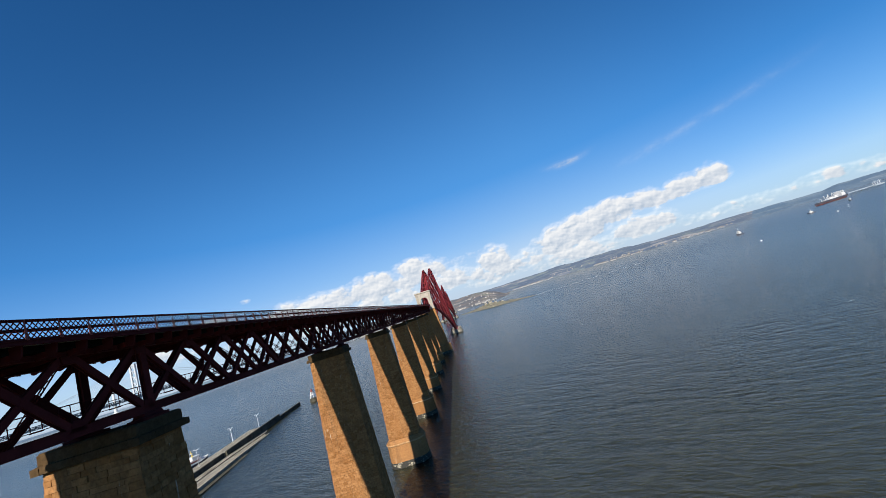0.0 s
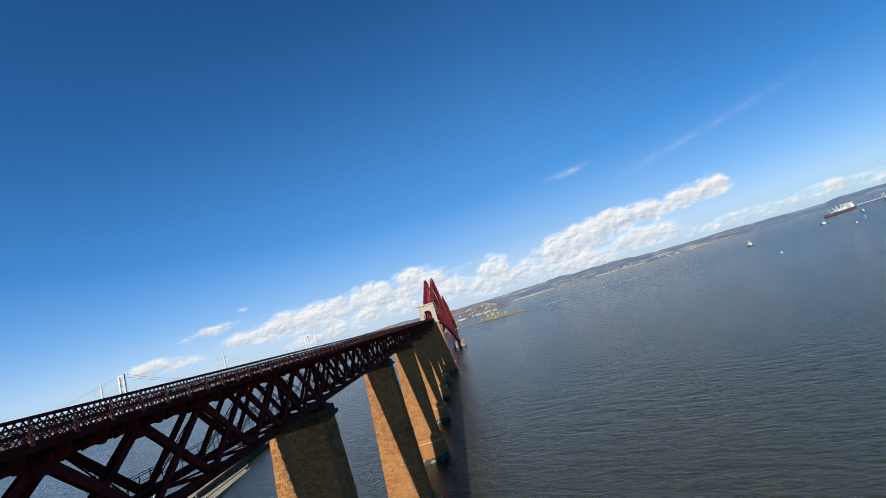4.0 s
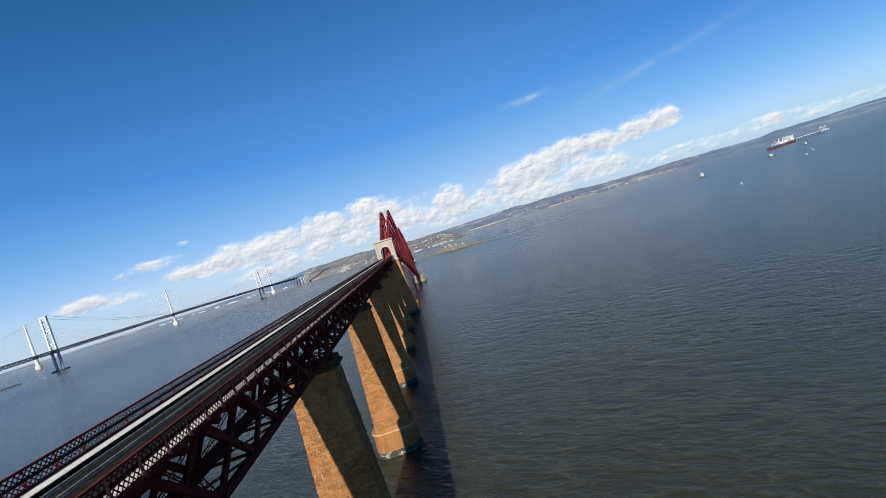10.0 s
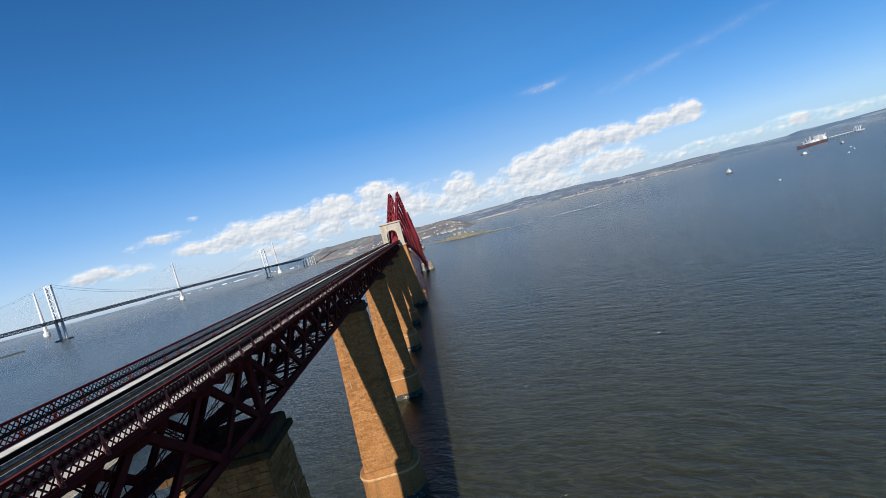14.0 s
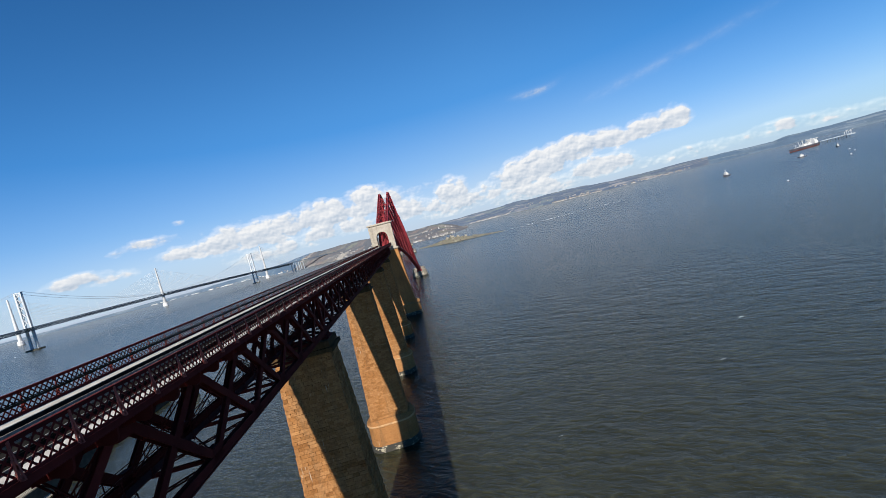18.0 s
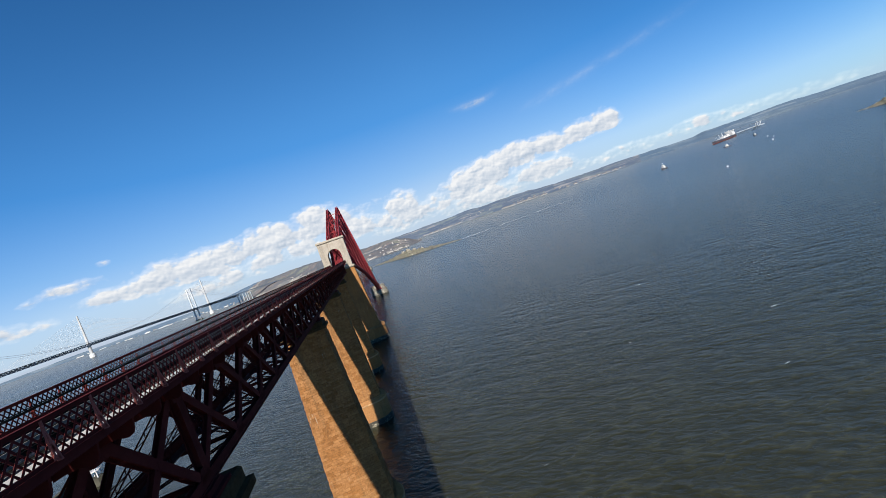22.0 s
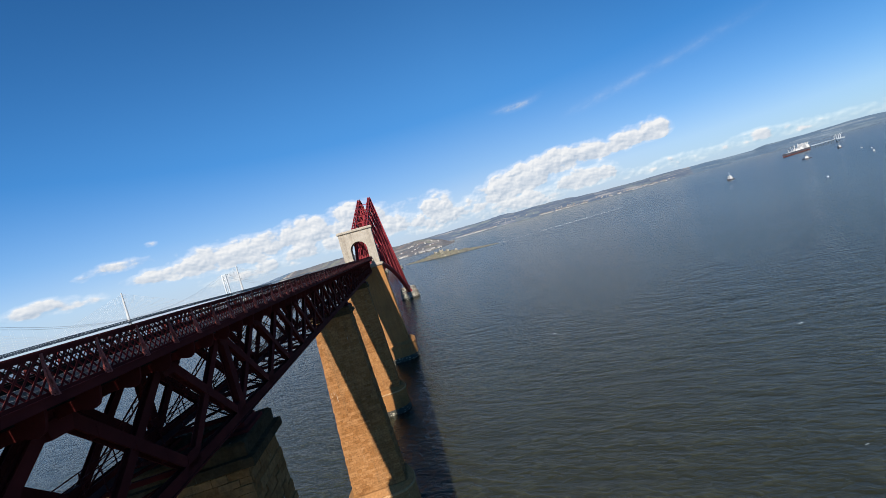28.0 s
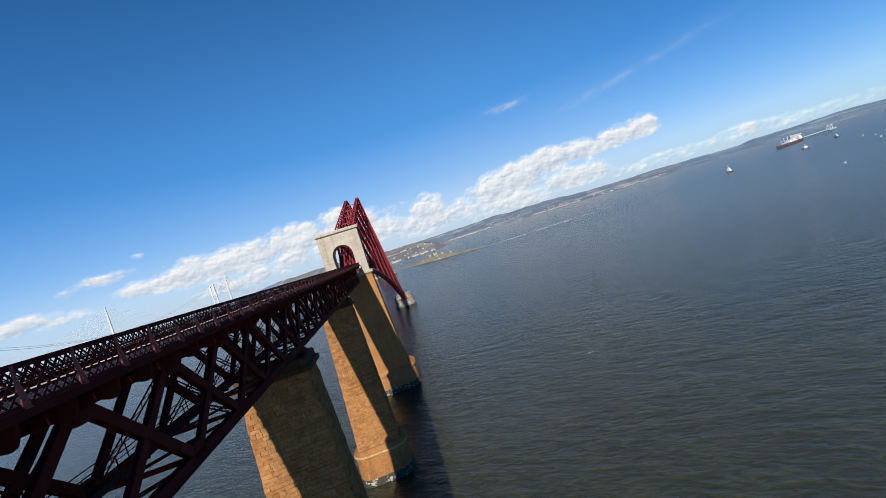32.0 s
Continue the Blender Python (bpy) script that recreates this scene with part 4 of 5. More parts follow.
def cloud_sheet():
    b = Build()
    az = np.concatenate([np.arange(-180, -90, 6.0), np.arange(-90, 90.01, 0.4), np.arange(96, 180.1, 6.0)])
    el = np.concatenate([np.arange(-1.0, 16.0, 0.3), np.arange(16.0, 60.1, 2.0)])
    A, E = np.meshgrid(az, el, indexing="ij")
    dens, low = np.zeros_like(A), np.zeros_like(A)
    for a0, base, hw, h, wt in CLOUDS:
        side = ((A - a0) / hw) ** 2
        up = np.where(E > base, (E - base) / h, (base - E) / (0.35 * h + 0.25))
        d = wt * np.clip(1.25 - side - up**2, -1.5, 1)
        low = np.where(d > dens, np.clip((E - base) / h, 0, 1), low)
        dens = np.maximum(dens, d)
    line = (A - 29.5) * (13.4 - 11.2) / (47 - 29.5) + 11.2  # a faint spreading vapour trail
    trail = 0.16 * np.exp(-(((E - line) / 0.55) ** 2)) * np.clip((A - 27) / 6, 0, 1) * np.clip((52 - A) / 8, 0, 1)
    trail = np.maximum(trail, 0.5 * np.exp(-(((A - 22.3) / 2.2) ** 2) - ((E - 14.1 - 0.03 * (A - 22) ** 2) / 0.34) ** 2))
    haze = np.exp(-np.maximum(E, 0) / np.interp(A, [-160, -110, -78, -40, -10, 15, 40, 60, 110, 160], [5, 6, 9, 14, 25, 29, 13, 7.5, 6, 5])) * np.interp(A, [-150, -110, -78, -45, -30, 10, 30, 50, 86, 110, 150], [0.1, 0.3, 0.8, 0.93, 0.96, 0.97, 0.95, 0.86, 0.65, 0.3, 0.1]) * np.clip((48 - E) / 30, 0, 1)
    r = 4650.0
    R = r * np.cos(np.radians(E))
    X, Y, Z = EYE[0] + R * np.sin(np.radians(A)), EYE[1] + R * np.cos(np.radians(A)), 54 + r * np.sin(np.radians(E))
    b.v = np.stack([X, Y, Z], -1).reshape(-1, 3).tolist()
    m = len(el)
    b.f = [(i * m + j, (i + 1) * m + j, (i + 1) * m + j + 1, i * m + j + 1) for i in range(len(az) - 1) for j in range(m - 1)]
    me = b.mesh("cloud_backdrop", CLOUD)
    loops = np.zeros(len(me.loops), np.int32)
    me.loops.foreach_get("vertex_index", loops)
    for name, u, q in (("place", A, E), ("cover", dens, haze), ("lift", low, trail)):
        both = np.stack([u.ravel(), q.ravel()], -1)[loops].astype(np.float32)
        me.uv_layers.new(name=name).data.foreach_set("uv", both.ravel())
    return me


w = Mat("distant cumulus and haze")


def pair(name):
    n, x = w.t.nodes.new("ShaderNodeUVMap"), w.t.nodes.new("ShaderNodeSeparateXYZ")
    n.uv_map = name
    w.link(n.outputs[0], x.inputs[0])
    return x.outputs[0], x.outputs[1]


bearing, elevation = pair("place")
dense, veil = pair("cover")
lift, wisp = pair("lift")
comb = w.t.nodes.new("ShaderNodeCombineXYZ")
w.link(w.math("MULTIPLY", bearing, 0.72), comb.inputs[0])
w.link(elevation, comb.inputs[1])


def billows(vec):
    """Rounded heads of cumulus with finer lumps on them."""
    cell = w.node("ShaderNodeTexVoronoi", Scale=0.62, Detail=2.0, Roughness=0.5)
    cell.feature = "SMOOTH_F1"
    cell.inputs["Smoothness"].default_value = 0.55
    warp = w.t.nodes.new("ShaderNodeVectorMath")
    w.link(vec, warp.inputs[0])
    bend = w.node("ShaderNodeTexNoise", Scale=0.7, Detail=4.0)
    w.link(vec, bend.inputs["Vector"])
    scaled = w.t.nodes.new("ShaderNodeVectorMath")
    scaled.operation = "SCALE"
    scaled.inputs["Scale"].default_value = 1.1
    w.link(bend.outputs["Color"], scaled.inputs[0])
    w.link(scaled.outputs[0], warp.inputs[1])
    w.link(warp.outputs[0], cell.inputs["Vector"])
    heads = w.math("SUBTRACT", 0.95, cell.outputs["Distance"])
    return w.math("ADD", w.math("ADD", w.math("MULTIPLY", w.noise(0.36, 7, vec, 0.5), 0.5), w.math("MULTIPLY", heads, 0.36)), w.math("MULTIPLY", w.noise(2.0, 5, vec, 0.55), 0.14))


billow = billows(comb.outputs[0])
shift = w.t.nodes.new("ShaderNodeVectorMath")
w.link(comb.outputs[0], shift.inputs[0])
shift.inputs[1].default_value = (-0.12, 0.26, 0)
relief = w.math("SUBTRACT", billow, billows(shift.outputs[0]))
cover = w.math("ADD", dense, w.math("MULTIPLY", w.math("MULTIPLY", w.math("SUBTRACT", billow, 0.37), 2.4), w.math("MULTIPLY", dense, 3.0, True)))
alpha = w.ramp(cover, [(0.12, (0, 0, 0)), (0.42, (0.5, 0.5, 0.5)), (0.8, (0.98, 0.98, 0.98))])
lit = w.math("ADD", w.math("ADD", w.math("MULTIPLY", relief, 2.6), 0.42), w.math("MULTIPLY", lift, 0.45), True)
tone = w.ramp(lit, [(0.1, (0.50, 0.58, 0.69)), (0.45, (0.70, 0.75, 0.82)), (0.85, (0.96, 0.96, 0.96))])
wisp = w.math("MULTIPLY", wisp, w.ramp(w.noise(0.8, 6, comb.outputs[0], 0.6), [(0.3, (0.3, 0.3, 0.3)), (0.7, (1, 1, 1))]))
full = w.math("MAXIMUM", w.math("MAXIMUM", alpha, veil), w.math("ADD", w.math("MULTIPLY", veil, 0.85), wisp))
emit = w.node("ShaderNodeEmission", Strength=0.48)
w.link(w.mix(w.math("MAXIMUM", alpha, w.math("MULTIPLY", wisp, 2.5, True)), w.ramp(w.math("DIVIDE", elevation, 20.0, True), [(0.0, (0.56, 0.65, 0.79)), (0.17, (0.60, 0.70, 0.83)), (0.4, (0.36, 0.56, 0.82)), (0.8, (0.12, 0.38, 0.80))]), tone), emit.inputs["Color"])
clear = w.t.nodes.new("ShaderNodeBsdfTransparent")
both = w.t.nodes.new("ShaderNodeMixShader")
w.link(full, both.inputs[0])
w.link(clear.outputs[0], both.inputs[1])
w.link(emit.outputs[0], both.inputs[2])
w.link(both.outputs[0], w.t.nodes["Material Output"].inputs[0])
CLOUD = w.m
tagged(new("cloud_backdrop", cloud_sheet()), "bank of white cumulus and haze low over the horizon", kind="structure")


# ---------------------------------------------------------------- suspension road bridge
def hang(a, b, sag, f):
    p = Vector(a).lerp(Vector(b), f)
    p.z -= 4 * sag * f * (1 - f)
    return p


TOWER_GREY = painted("pale grey tower steel", (0.28, 0.31, 0.34), (0.38, 0.40, 0.42), 0.6, 0.02)


def make_road_bridge():
    r = thing("suspension_bridge", "long grey suspension road bridge across the estuary", "bridge")
    A, B = Vector((-1000, 1257, 0)), Vector((-800, 2245, 0))
    d = (B - A).normalized()
    n = Vector((d.y, -d.x, 0))

    def deck_z(s):
        return 62.5 - 9.5 * ((s - 503) / 900) ** 2

    def on(s, z, o=0.0):
        p = A + d * s + n * o
        return Vector((p.x, p.y, z))

    length = (B - A).length
    for s in (0.0, length):
        t = part("tower", Build().beam(on(s, -3, 10), on(s, 156, 9), 4.4, 5.0, d).beam(on(s, -3, -10), on(s, 156, -9), 4.4, 5.0, d), TOWER_GREY, r, "pale grey steel tower")
        for z0, z1 in ((66, 84), (84, 103), (103, 122), (122, 140), (140, 154)):
            part("cross_brace", Build().beam(on(s, z0, 9.5), on(s, z1, -9.5), 1.6, 1.6, d).beam(on(s, z0, -9.5), on(s, z1, 9.5), 1.6, 1.6, d), TOWER_GREY, t)
        part("portal_beam", Build().beam(on(s, 154, 10), on(s, 154, -10), 3.4, 4, d).beam(on(s, 56, 11), on(s, 56, -11), 4, 5, d), TOWER_GREY, t)
        part("tower_base", Build().loft([rounded(18, 16, 8, -2, 4, on(s, 0).x, on(s, 0).y), rounded(16, 14, 8, 3.5, 4, on(s, 0).x, on(s, 0).y)]), JETTY_DARK, r, "low dark rocky base")
    marks = [-1500 + 50 * i for i in range(59)]
    for s0, s1 in zip(marks, marks[1:]):
        if s1 > length + 520:
            break
        z0, z1 = deck_z(s0) if s0 > -420 else deck_z(-420) - (-420 - s0) * 0.004, deck_z(s1) if s1 > -420 else deck_z(-420) - (-420 - s1) * 0.004
        b = Build().beam(on(s0, z0), on(s1, z1), 33, 2.2, n)
        for o in (-12, 12):
            b.beam(on(s0, z0 - 8, o), on(s1, z1 - 8, o), 1.2, 1.4, n)
            for q in range(8):
                u0, u1 = s0 + 6.25 * q, s0 + 6.25 * (q + 1)
                lo, hi = (-8, -1) if q % 2 else (-1, -8)
                b.beam(on(u0, z0 + lo, o), on(u1, z0 + hi, o), 1.0, 1.0, n)
                b.beam(on(u0, z0 - 8, o), on(u0, z0 - 1, o), 0.7, 0.7, n)
        part("deck_section", b, DECK_BLUE, r)
    for o in (-12, 12):
        line = [hang(on(-408, 56, o), on(0, 157, o), 12, i / 8) for i in range(8)] + [hang(on(0, 157, o), on(length, 157, o), 91, i / 24) for i in range(24)]
        line += [hang(on(length, 157, o), on(length + 408, 56, o), 12, i / 8) for i in range(9)]
        cab = Build().loft([[p + n * (0.4 * cos(2 * pi * k / 6)) + Vector((0, 0, 0.4 * sin(2 * pi * k / 6))) for k in range(6)] for p in line])
        part("main_cable", cab, PYLON, r)
        han = Build()
        for i in range(1, 40):
            p = hang(on(0, 157, o), on(length, 157, o), 91, i / 40)
            han.beam(p, (p.x, p.y, deck_z(length * i / 40)), 0.14, 0.14)
        part("hanger", han, PYLON, r)["kind"] = "stuff"
    for s in (-408, -480, -560, -640, -720, -800, length + 408, length + 470, length + 530):
        part("pier", Build().beam(on(s, -2, 9), on(s, 50, 9), 4, 4, d).beam(on(s, -2, -9), on(s, 50, -9), 4, 4, d), STEEL_GREY, r, "grey concrete pier")


make_road_bridge()


def make_stayed_bridge():
    r = thing("cable_stayed_bridge", "white cable-stayed road bridge with three slender pylons", "bridge")
    mid, u = Vector((-1336, 2369, 0)), Vector((0.795, 0.606, 0))
    gap = 545

    def on(s, z):
        return Vector((mid.x + u.x * s, mid.y + u.y * s, z))

    part("deck", Build().beam(on(-1500, 54), on(-gap, 60), 30, 4, u.cross((0, 0, 1))).beam(on(-gap, 60), on(gap, 60), 30, 4, u.cross((0, 0, 1))).beam(on(gap, 60), on(1200, 50), 30, 4, u.cross((0, 0, 1))), DECK_BLUE, r)
    for k in (-1, 0, 1):
        s = k * gap
        t = part("pylon", Build().loft([[on(s, z) + Vector((hx * cos(a), hx * sin(a), 0)) for a in [pi * i / 4 for i in range(8)]] for z, hx in ((-2, 7.5), (56, 6.5), (130, 4.5), (210, 3.2))]), PYLON, r)
        part("pylon_base", Build().loft([[on(s, z) + Vector((hx * cos(a), hx * sin(a), 0)) for a in [pi * i / 6 for i in range(12)]] for z, hx in ((-2, 13), (14, 12), (18, 9))]), PYLON, t)
        for sgn in (-1, 1):
            fan = Build()
            for i in range(1, 17):
                fan.beam(on(s, 120 + 5.2 * i), on(s + sgn * (25 + 18 * i), 61), 0.5, 0.5)
            part("stay_cable", fan, PYLON, r)["kind"] = "stuff"


make_stayed_bridge()


# ---------------------------------------------------------------- ships and boats
def hull_ring(length, beam_w, x, z, flare):
    """Half width of a hull at x from the stern."""
    f = x / length
    return beam_w / 2 * min(1.0, (1 - f) ** 0.5 * 1.9) * (0.8 + 0.2 * min(1, f * 8)) * flare


def hull(length, beam_w, z0, z1, sheer=0.0):
    b = Build()
    n = 14
    rings = []
    for i in range(n + 1):
        x = length * i / n
        w0, w1 = hull_ring(length, beam_w, x, z0, 0.85), hull_ring(length, beam_w, x, z1, 1.0)
        top = z1 + sheer * max(0, i / n - 0.6) ** 2 * 6
        rings.append([(x - length / 2, -w0, z0), (x - length / 2, w0, z0), (x - length / 2 + 0.02 * length * i / n, w1, top), (x - length / 2 + 0.02 * length * i / n, -w1, top)])
    return b.loft(rings)


def make_tanker(x, y, turn):
    s = thing("tanker_ship", "long dark-hulled tanker with a white bridge house at its berth", "ship", at=(x, y, 0))
    s.rotation_euler, s.scale = (0, 0, radians(turn)), (0.88, 0.8, 0.62)
    part("hull", hull(175, 30, 1.5, 13, 2.0), HULL_DARK, s)
    part("boot_topping", hull(174, 29.4, -2, 3.4), HULL_RED, s, "rust-red band of paint at the waterline")
    part("bridge_house", Build().box(-80, -58, -13, 13, 13, 26).box(-78, -60, -11, 11, 26, 36).box(-75, -64, -15, 15, 36, 40), WHITE, s)
    part("funnel", Build().tube((-82, 0, 13), (-82, 0, 33), 4, 3.2, 12), WHITE, s)
    part("manifold_deck", Build().box(-40, 18, -11, 11, 13, 17).box(-34, -22, -9, 9, 17, 25).box(-8, 6, -8, 8, 17, 22), WHITE, s, "cream deck houses amidships")
    for px in (-46, -14, 12):
        part("derrick", Build().beam((px, 4, 15), (px - 7, 4, 44), 1.3, 1.3).beam((px, -4, 15), (px + 6, -4, 40), 1.2, 1.2), WHITE, s)
    part("deck_pipes", Build().box(-55, 70, -2, 2, 13, 14.5).box(-55, 70, -6, -5, 13, 14).box(-55, 70, 5, 6, 13, 14), STEEL_GREY, s)
    for px in (-20, 10, 45):
        part("mast", Build().tube((px, 0, 13), (px, 0, 30), 0.8, 0.5, 8).beam((px, -7, 26), (px, 7, 26), 0.7, 0.7), WHITE, s)


make_tanker(1298, 1292, 198)


def make_terminal():
    s = thing("mooring_jetty", "long steel loading jetty with pale platforms and cranes", "jetty", at=(0, 0, 0))
    a, b = Vector((1385, 1316, 9)), Vector((1490, 1312, 9))
    part("trestle_deck", Build().beam(a, b, 8, 1.8, (0.5, -0.8, 0)), STEEL_GREY, s)
    for i in range(12):
        p = a.lerp(b, i / 11)
        part("trestle_leg", Build().tube((p.x, p.y, -3), (p.x, p.y, 8.2), 0.7, None, 8), JETTY_DARK, s)
    for f in (0.97,):
        p = a.lerp(b, f)
        m = part("platform", Build().box(p.x - 16, p.x + 16, p.y - 9, p.y + 9, 6, 9.5), STEEL_GREY, s)
        for k in range(4):
            q = Vector((p.x - 12 + 8 * k, p.y, 9.4))
            part("loading_arm", Build().tube(q, q + Vector((0, 0, 9 + 5 * (k % 2))), 0.9, 0.6, 8).beam(q + Vector((0, 0, 7)), q + Vector((4, -3, 14)), 0.7, 0.7), PYLON, m)


make_terminal()


def make_tug(x, y, turn, scale=1.0, label="white and black tug boat under way on open water"):
    s = thing("tug_boat", label, "boat", "boats on the estuary", at=(x, y, 0))
    s.rotation_euler, s.scale = (0, 0, radians(turn)), (scale, scale, scale)
    part("hull", hull(34, 11, -1.5, 3.2, 2.5), HULL_DARK, s)
    part("deckhouse", Build().box(-6, 8, -3.8, 3.8, 3.2, 7).box(-2, 7, -3, 3, 7, 10.5), WHITE, s)
    part("wheelhouse", Build().loft([rounded(3.2, 3.0, 0.8, 10.5, 3, 3, 0), rounded(3.6, 3.4, 0.8, 13.2, 3, 3, 0)]), WHITE, s)
    part("mast", Build().tube((1, 0, 13), (1, 0, 23), 0.5, 0.25, 8).beam((1, -2.5, 19), (1, 2.5, 19), 0.4, 0.4), WHITE, s)
    part("funnel", Build().tube((-4, 2, 7), (-4, 2, 12), 0.9, 0.8, 8).tube((-4, -2, 7), (-4, -2, 12), 0.9, 0.8, 8), WHITE, s)
    return s


tug = make_tug(735, 965, 200, 0.68)
TINY = Matrix.Scale(0.68, 4)
copy_thing(tug, pose(890, 935, 0, 0, 0, 150) @ TINY)
copy_thing(tug, pose(1034, 980, 0, 0, 0, 60) @ TINY)


def make_launch(x, y, turn):
    s = thing("motor_launch", "small white motor launch on open water", "boat", "boats on the estuary", at=(x, y, 0))
    s.rotation_euler = (0, 0, radians(turn))
    part("hull", hull(12, 4, -0.6, 1.6, 0.6), WHITE, s)
    part("cabin", Build().loft([rounded(2.6, 1.5, 0.4, 1.6, 3), rounded(2.2, 1.3, 0.4, 3.6, 3)]), WHITE, s)
    return s


launch = make_launch(722, 710, 30)
launch.scale = (0.5, 0.5, 0.5)
for x, y, a in ((800, 765, 200), (857, 818, 120), (478, 588, 10), (-943, 1142, 20), (-765, 1939, 100), (-880, 1400, 70)):
    copy_thing(launch, pose(x, y, 0, 0, 0, a) @ Matrix.Scale(0.5, 4))


# ---------------------------------------------------------------- stone jetty below the viaduct
def strip(line, z0, z1, w0, w1):
    """A wall along points (x, y), from w0 to w1 to their east."""
    b = Build()
    n = len(line)
    rings = []
    for i, (x, y) in enumerate(line):
        rings.append([(x + w0, y, z0), (x + w1, y, z0), (x + w1, y, z1), (x + w0, y, z1)])
    return b.loft(rings)


def make_jetty():
    j = thing("stone_jetty", "old stone jetty with a dark sea wall and sloping slipway", "jetty")
    part("sea_wall", strip([(-104, 60), (-110, 190), (-113.2, 236)], -3, 4.4, -0.5, 0.5), JETTY_DARK, j, "dark weedy sea wall")
    part("sea_wall", strip([(-114, 240), (-118, 290), (-120.5, 318)], -3, 4.2, -0.5, 0.5), JETTY_DARK, j, "dark weedy sea wall")
    part("sea_wall", strip([(-120.5, 318), (-124, 364)], -3, 2.4, -1.2, 0.6), JETTY_DARK, j, "low tapering end of the sea wall")
    part("quay", strip([(-104, 60), (-111, 190), (-115.4, 250), (-118.6, 290)], -3, 3.4, -9.5, -0.52), SETTS, j, "pale stone quay top")
    line = ((-103, 60, 18, 2.6), (-109.5, 190, 13.5, 2.4), (-113, 236, 10.8, 1.9), (-116, 268, 9.0, 0.7), (-117.5, 285, 7.5, 0.2), (-119, 305, 5, -0.3))
    for name, f0, f1, lift, mat, label in (("slipway", 0.03, 0.36, 0.0, SETTS, "worn pale setts sloping into the water"), ("slipway_gutter", 0.36, 0.46, -0.28, JETTY_DARK, "dark wet gutter along the slipway"),
                                           ("slipway", 0.46, 0.86, -0.1, SETTS, "worn pale setts sloping into the water"), ("slipway_kerb", 0.86, 0.95, 0.05, JETTY, "pale stone kerb of the slipway"), ("slipway_toe", 0.95, 1.16, -1.3, JETTY_DARK, "dark weedy toe of the slipway")):
        part(name, Build().loft([[(x + wd * f0, y, -4), (x + wd * f1, y, -4), (x + wd * f1, y, z + lift - 0.5 * f1), (x + wd * f0, y, z + lift - 0.5 * f0)] for x, y, wd, z in line]), mat, j, label)


make_jetty()


def make_lamp(x, y):
    s = thing("quay_lamp", "grey double-headed lamp post on the quay", "lamp post", "lamps on the jetty", at=(x, y, 3.4))
    part("pole", Build().tube((0, 0, 0), (0, 0, 8), 0.14, 0.09, 8), PYLON, s)
    for k in (-1, 1):
        part("lamp_head", Build().beam((0, 0, 8), (0.9 * k, 0, 8.4), 0.12, 0.12).box(min(0.6 * k, 1.5 * k), max(0.6 * k, 1.5 * k), -0.25, 0.25, 8.35, 8.55), PYLON, s)
    return s


lamp = make_lamp(-123.5, 263)
copy_thing(lamp, pose(-121.2, 290, 3.4))
copy_thing(lamp, pose(-119, 225, 3.4))


def make_beacon():
    s = thing("sea_beacon", "weathered red and white timber beacon standing in the water", "beacon", at=(-109.5, 358.5, 0))
    part("dolphin", Build().tube((0, 0, -3), (0, 0, 3.2), 3.0, 2.6, 10), JETTY_DARK, s)
    for k in range(4):
        a = pi / 4 + k * pi / 2
        part("leg", Build().beam((2.2 * cos(a), 2.2 * sin(a), 3), (0.8 * cos(a), 0.8 * sin(a), 8), 0.35, 0.35), WHITE, s)
    part("platform", Build().tube((0, 0, 5.6), (0, 0, 6.0), 2.0, None, 10), WHITE, s)
    part("lantern", Build().tube((0, 0, 8), (0, 0, 10.2), 0.9, 0.6, 8), HULL_RED, s)


make_beacon()


def make_workboat():
    s = thing("pilot_boat", "white harbour boat with red stripes moored at the quay", "boat", at=(-135, 243, 0))
    s.rotation_euler, s.scale = (0, 0, radians(75)), (0.72, 0.72, 0.72)
    part("hull", hull(26, 7, -1, 2.6, 1.5), HULL_DARK, s)
    part("deck_strake", hull(26.2, 7.2, 2.3, 3.2, 1.5), WHITE, s)
    part("cabin", Build().loft([rounded(6.5, 2.7, 0.6, 3.2, 3), rounded(6.0, 2.4, 0.6, 5.8, 3)]), WHITE, s)
    part("wheelhouse", Build().loft([rounded(3.0, 2.3, 0.5, 5.8, 3, 1.5, 0), rounded(3.4, 2.5, 0.5, 8.0, 3, 1.5, 0)]), WHITE, s)
    part("stripe", Build().box(-4, 3, -2.78, 2.78, 4.0, 4.9), HULL_RED, s, "red stripe")
    part("mast", Build().tube((0, 0, 8), (0, 0, 13), 0.16, 0.1, 8).beam((0, -1.4, 11), (0, 1.4, 11), 0.15, 0.15).tube((0.6, 0, 8), (0.6, 0, 10.6), 0.5, 0.3, 8), YELLOW, s, "yellow mast with aerials")
    part("radar", Build().box(-0.4, 0.4, -1.0, 1.0, 10.0, 10.4), WHITE, s)


make_workboat()

# a long low breakwater beyond the road bridge
solid("breakwater", strip([(-1250, 1020), (-1120, 1150), (-1060, 1200)], -2, 3, -8, 8), JETTY_DARK, "long low dark breakwater in the water", "breakwater")

# ---------------------------------------------------------------- houses on the far shore
HOUSE_WALLS = painted("pale harled walls", (0.15, 0.15, 0.148), (0.27, 0.266, 0.26), 0.9, 0.1)


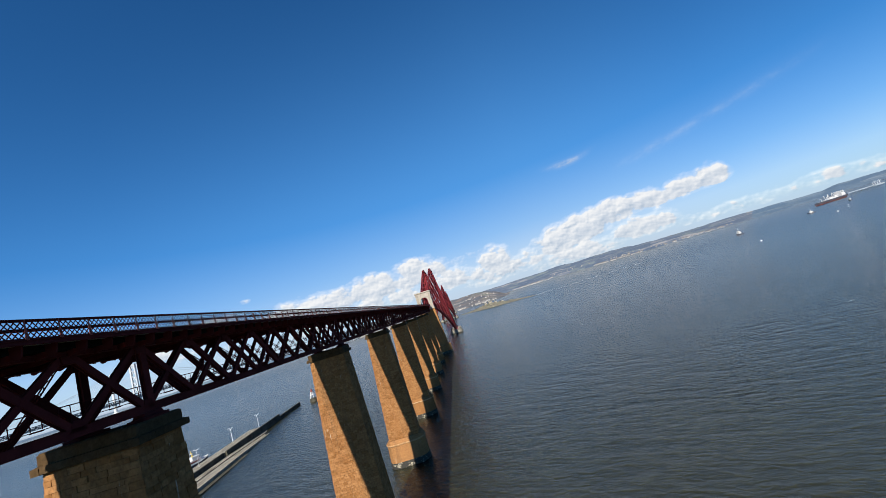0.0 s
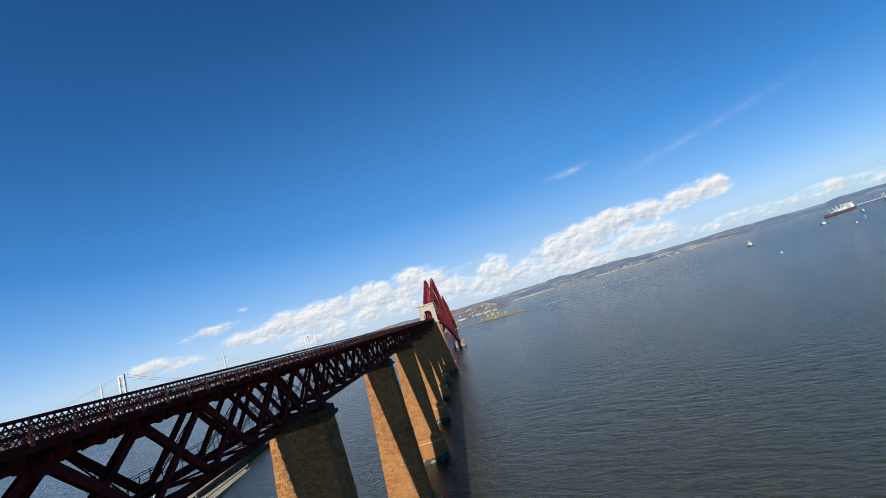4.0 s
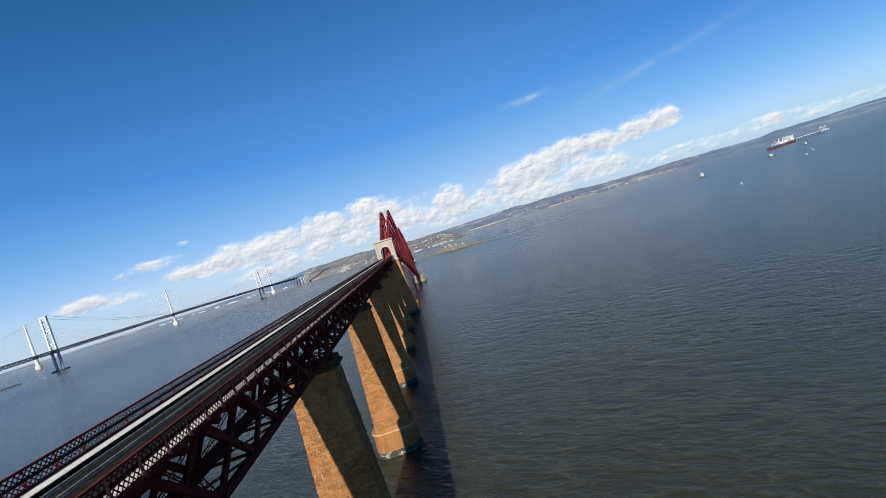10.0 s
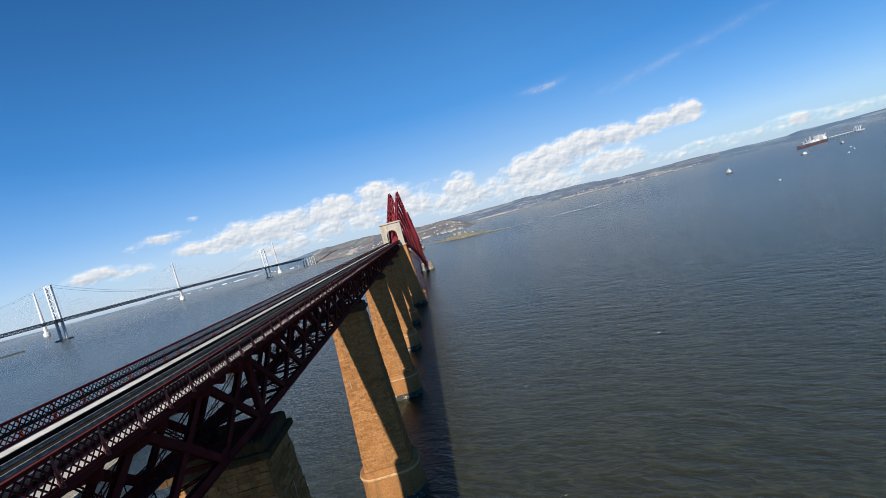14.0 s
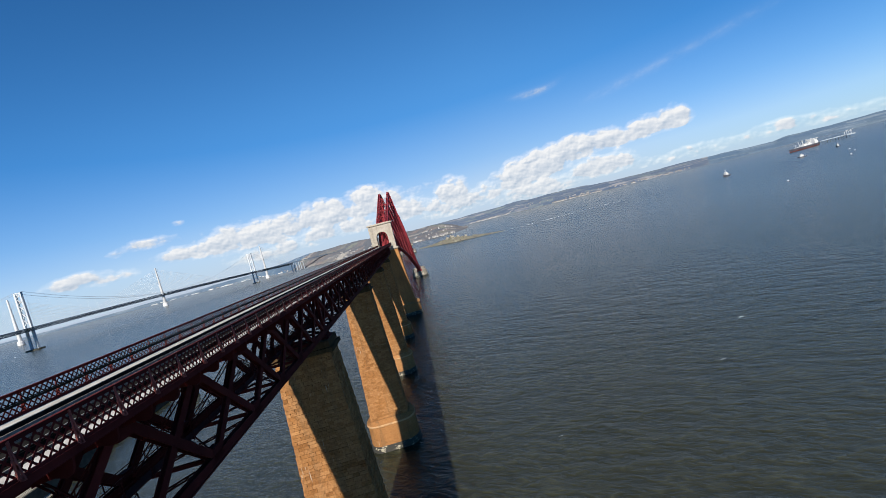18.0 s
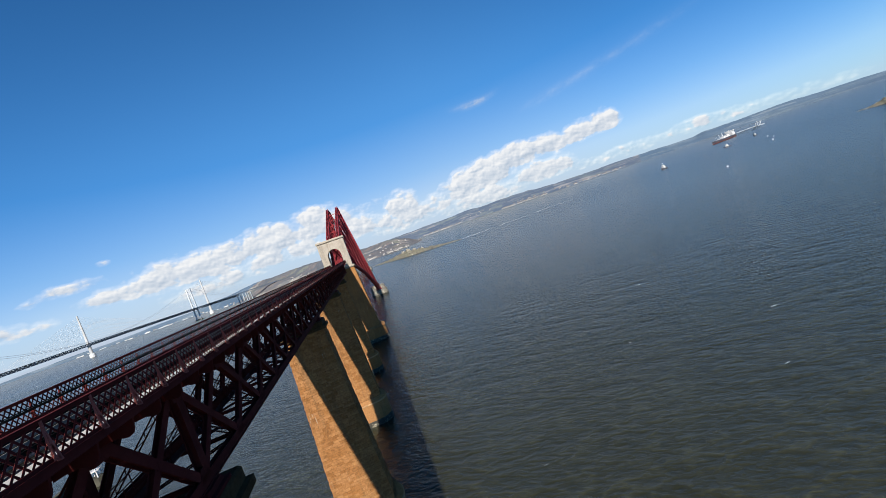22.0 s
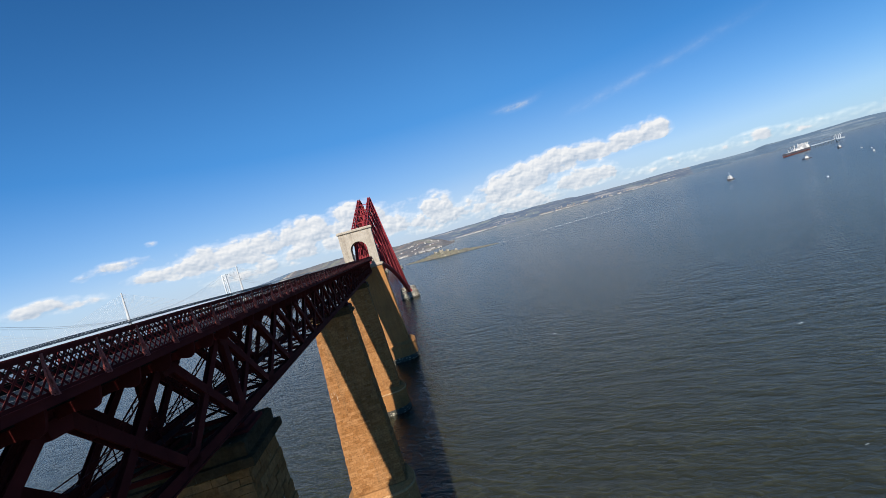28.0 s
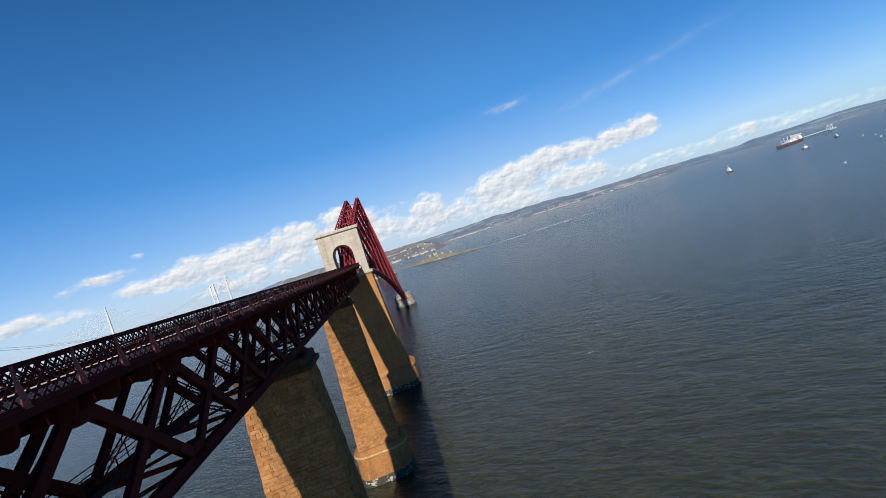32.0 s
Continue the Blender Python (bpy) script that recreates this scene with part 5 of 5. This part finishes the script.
def make_house(L, W, H):
    s = thing("house", "small pale house with a slate roof on the far shore", "house", "houses on the far shore")
    part("wall", Build().box(-L / 2, L / 2, -W / 2, W / 2, -4, H), HOUSE_WALLS, s)
    r = Build()
    r.v = [(-L / 2 - 0.4, -W / 2 - 0.4, H), (L / 2 + 0.4, -W / 2 - 0.4, H), (L / 2 + 0.4, W / 2 + 0.4, H), (-L / 2 - 0.4, W / 2 + 0.4, H), (-L / 2 - 0.4, 0, H + W * 0.42), (L / 2 + 0.4, 0, H + W * 0.42)]
    r.f = [(0, 1, 5, 4), (2, 3, 4, 5), (0, 4, 3), (1, 2, 5), (3, 2, 1, 0)]
    part("roof", r, SLATE, s)
    return s


rnd = random.Random(11)
kinds = [make_house(7, 5, 3.2), make_house(10, 5.5, 3.6), make_house(26, 7, 4.0)]
TOWNS = [(-30, -10, 0.01, 0.06, 30), (-10, -1, 0.02, 0.3, 30), (0.5, 7, 0.012, 0.04, 22), (0.5, 6.5, 0.1, 0.5, 16), (10.4, 15.2, 0.012, 0.03, 40), (15, 21, 0.05, 0.3, 12), (21.2, 27.6, 0.008, 0.022, 78), (23, 30, 0.03, 0.12, 26), (29, 38, 0.01, 0.05, 44)]
for a0, a1, f0, f1, n in TOWNS:
    for i in range(n):
        az, f = rnd.uniform(a0, a1), rnd.uniform(f0, f1)
        x, y, z = land_at(az, f, -12 < az < 8)
        k = kinds[0] if i % 5 == 0 and kinds[0].location.length < 1 else kinds[rnd.choice((0, 0, 1, 1, 2) if f < 0.04 else (0, 0, 1))]
        m = pose(x, y, max(z, 1.0) + 0.5, 0, 0, rnd.uniform(-14, 14) - az)
        if k.location.length < 1:
            k.matrix_basis = m
        else:
            copy_thing(k, m)


def make_shed():
    s = thing("harbour_shed", "long white harbour shed on the far western shore", "shed", "harbour sheds")
    part("wall", Build().box(-45, 45, -9, 9, -6, 9), WHITE, s)
    r = Build()
    r.v = [(-46, -10, 9), (46, -10, 9), (46, 10, 9), (-46, 10, 9), (-46, 0, 12), (46, 0, 12)]
    r.f = [(0, 1, 5, 4), (2, 3, 4, 5), (0, 4, 3), (1, 2, 5), (3, 2, 1, 0)]
    part("roof", r, STEEL_GREY, s)
    return s


shed = None
for i in range(26):
    x, y, z = land_at(rnd.uniform(-33, -17), rnd.uniform(0.008, 0.03))
    m = pose(x, y, max(z, 1.0) + 1.0, 0, 0, rnd.uniform(-15, 35))
    if shed is None:
        shed = make_shed()
        shed.matrix_basis = m @ Matrix.Scale(0.4, 4)
    else:
        copy_thing(shed, m @ Matrix.Scale(rnd.uniform(0.45, 1.2), 4))
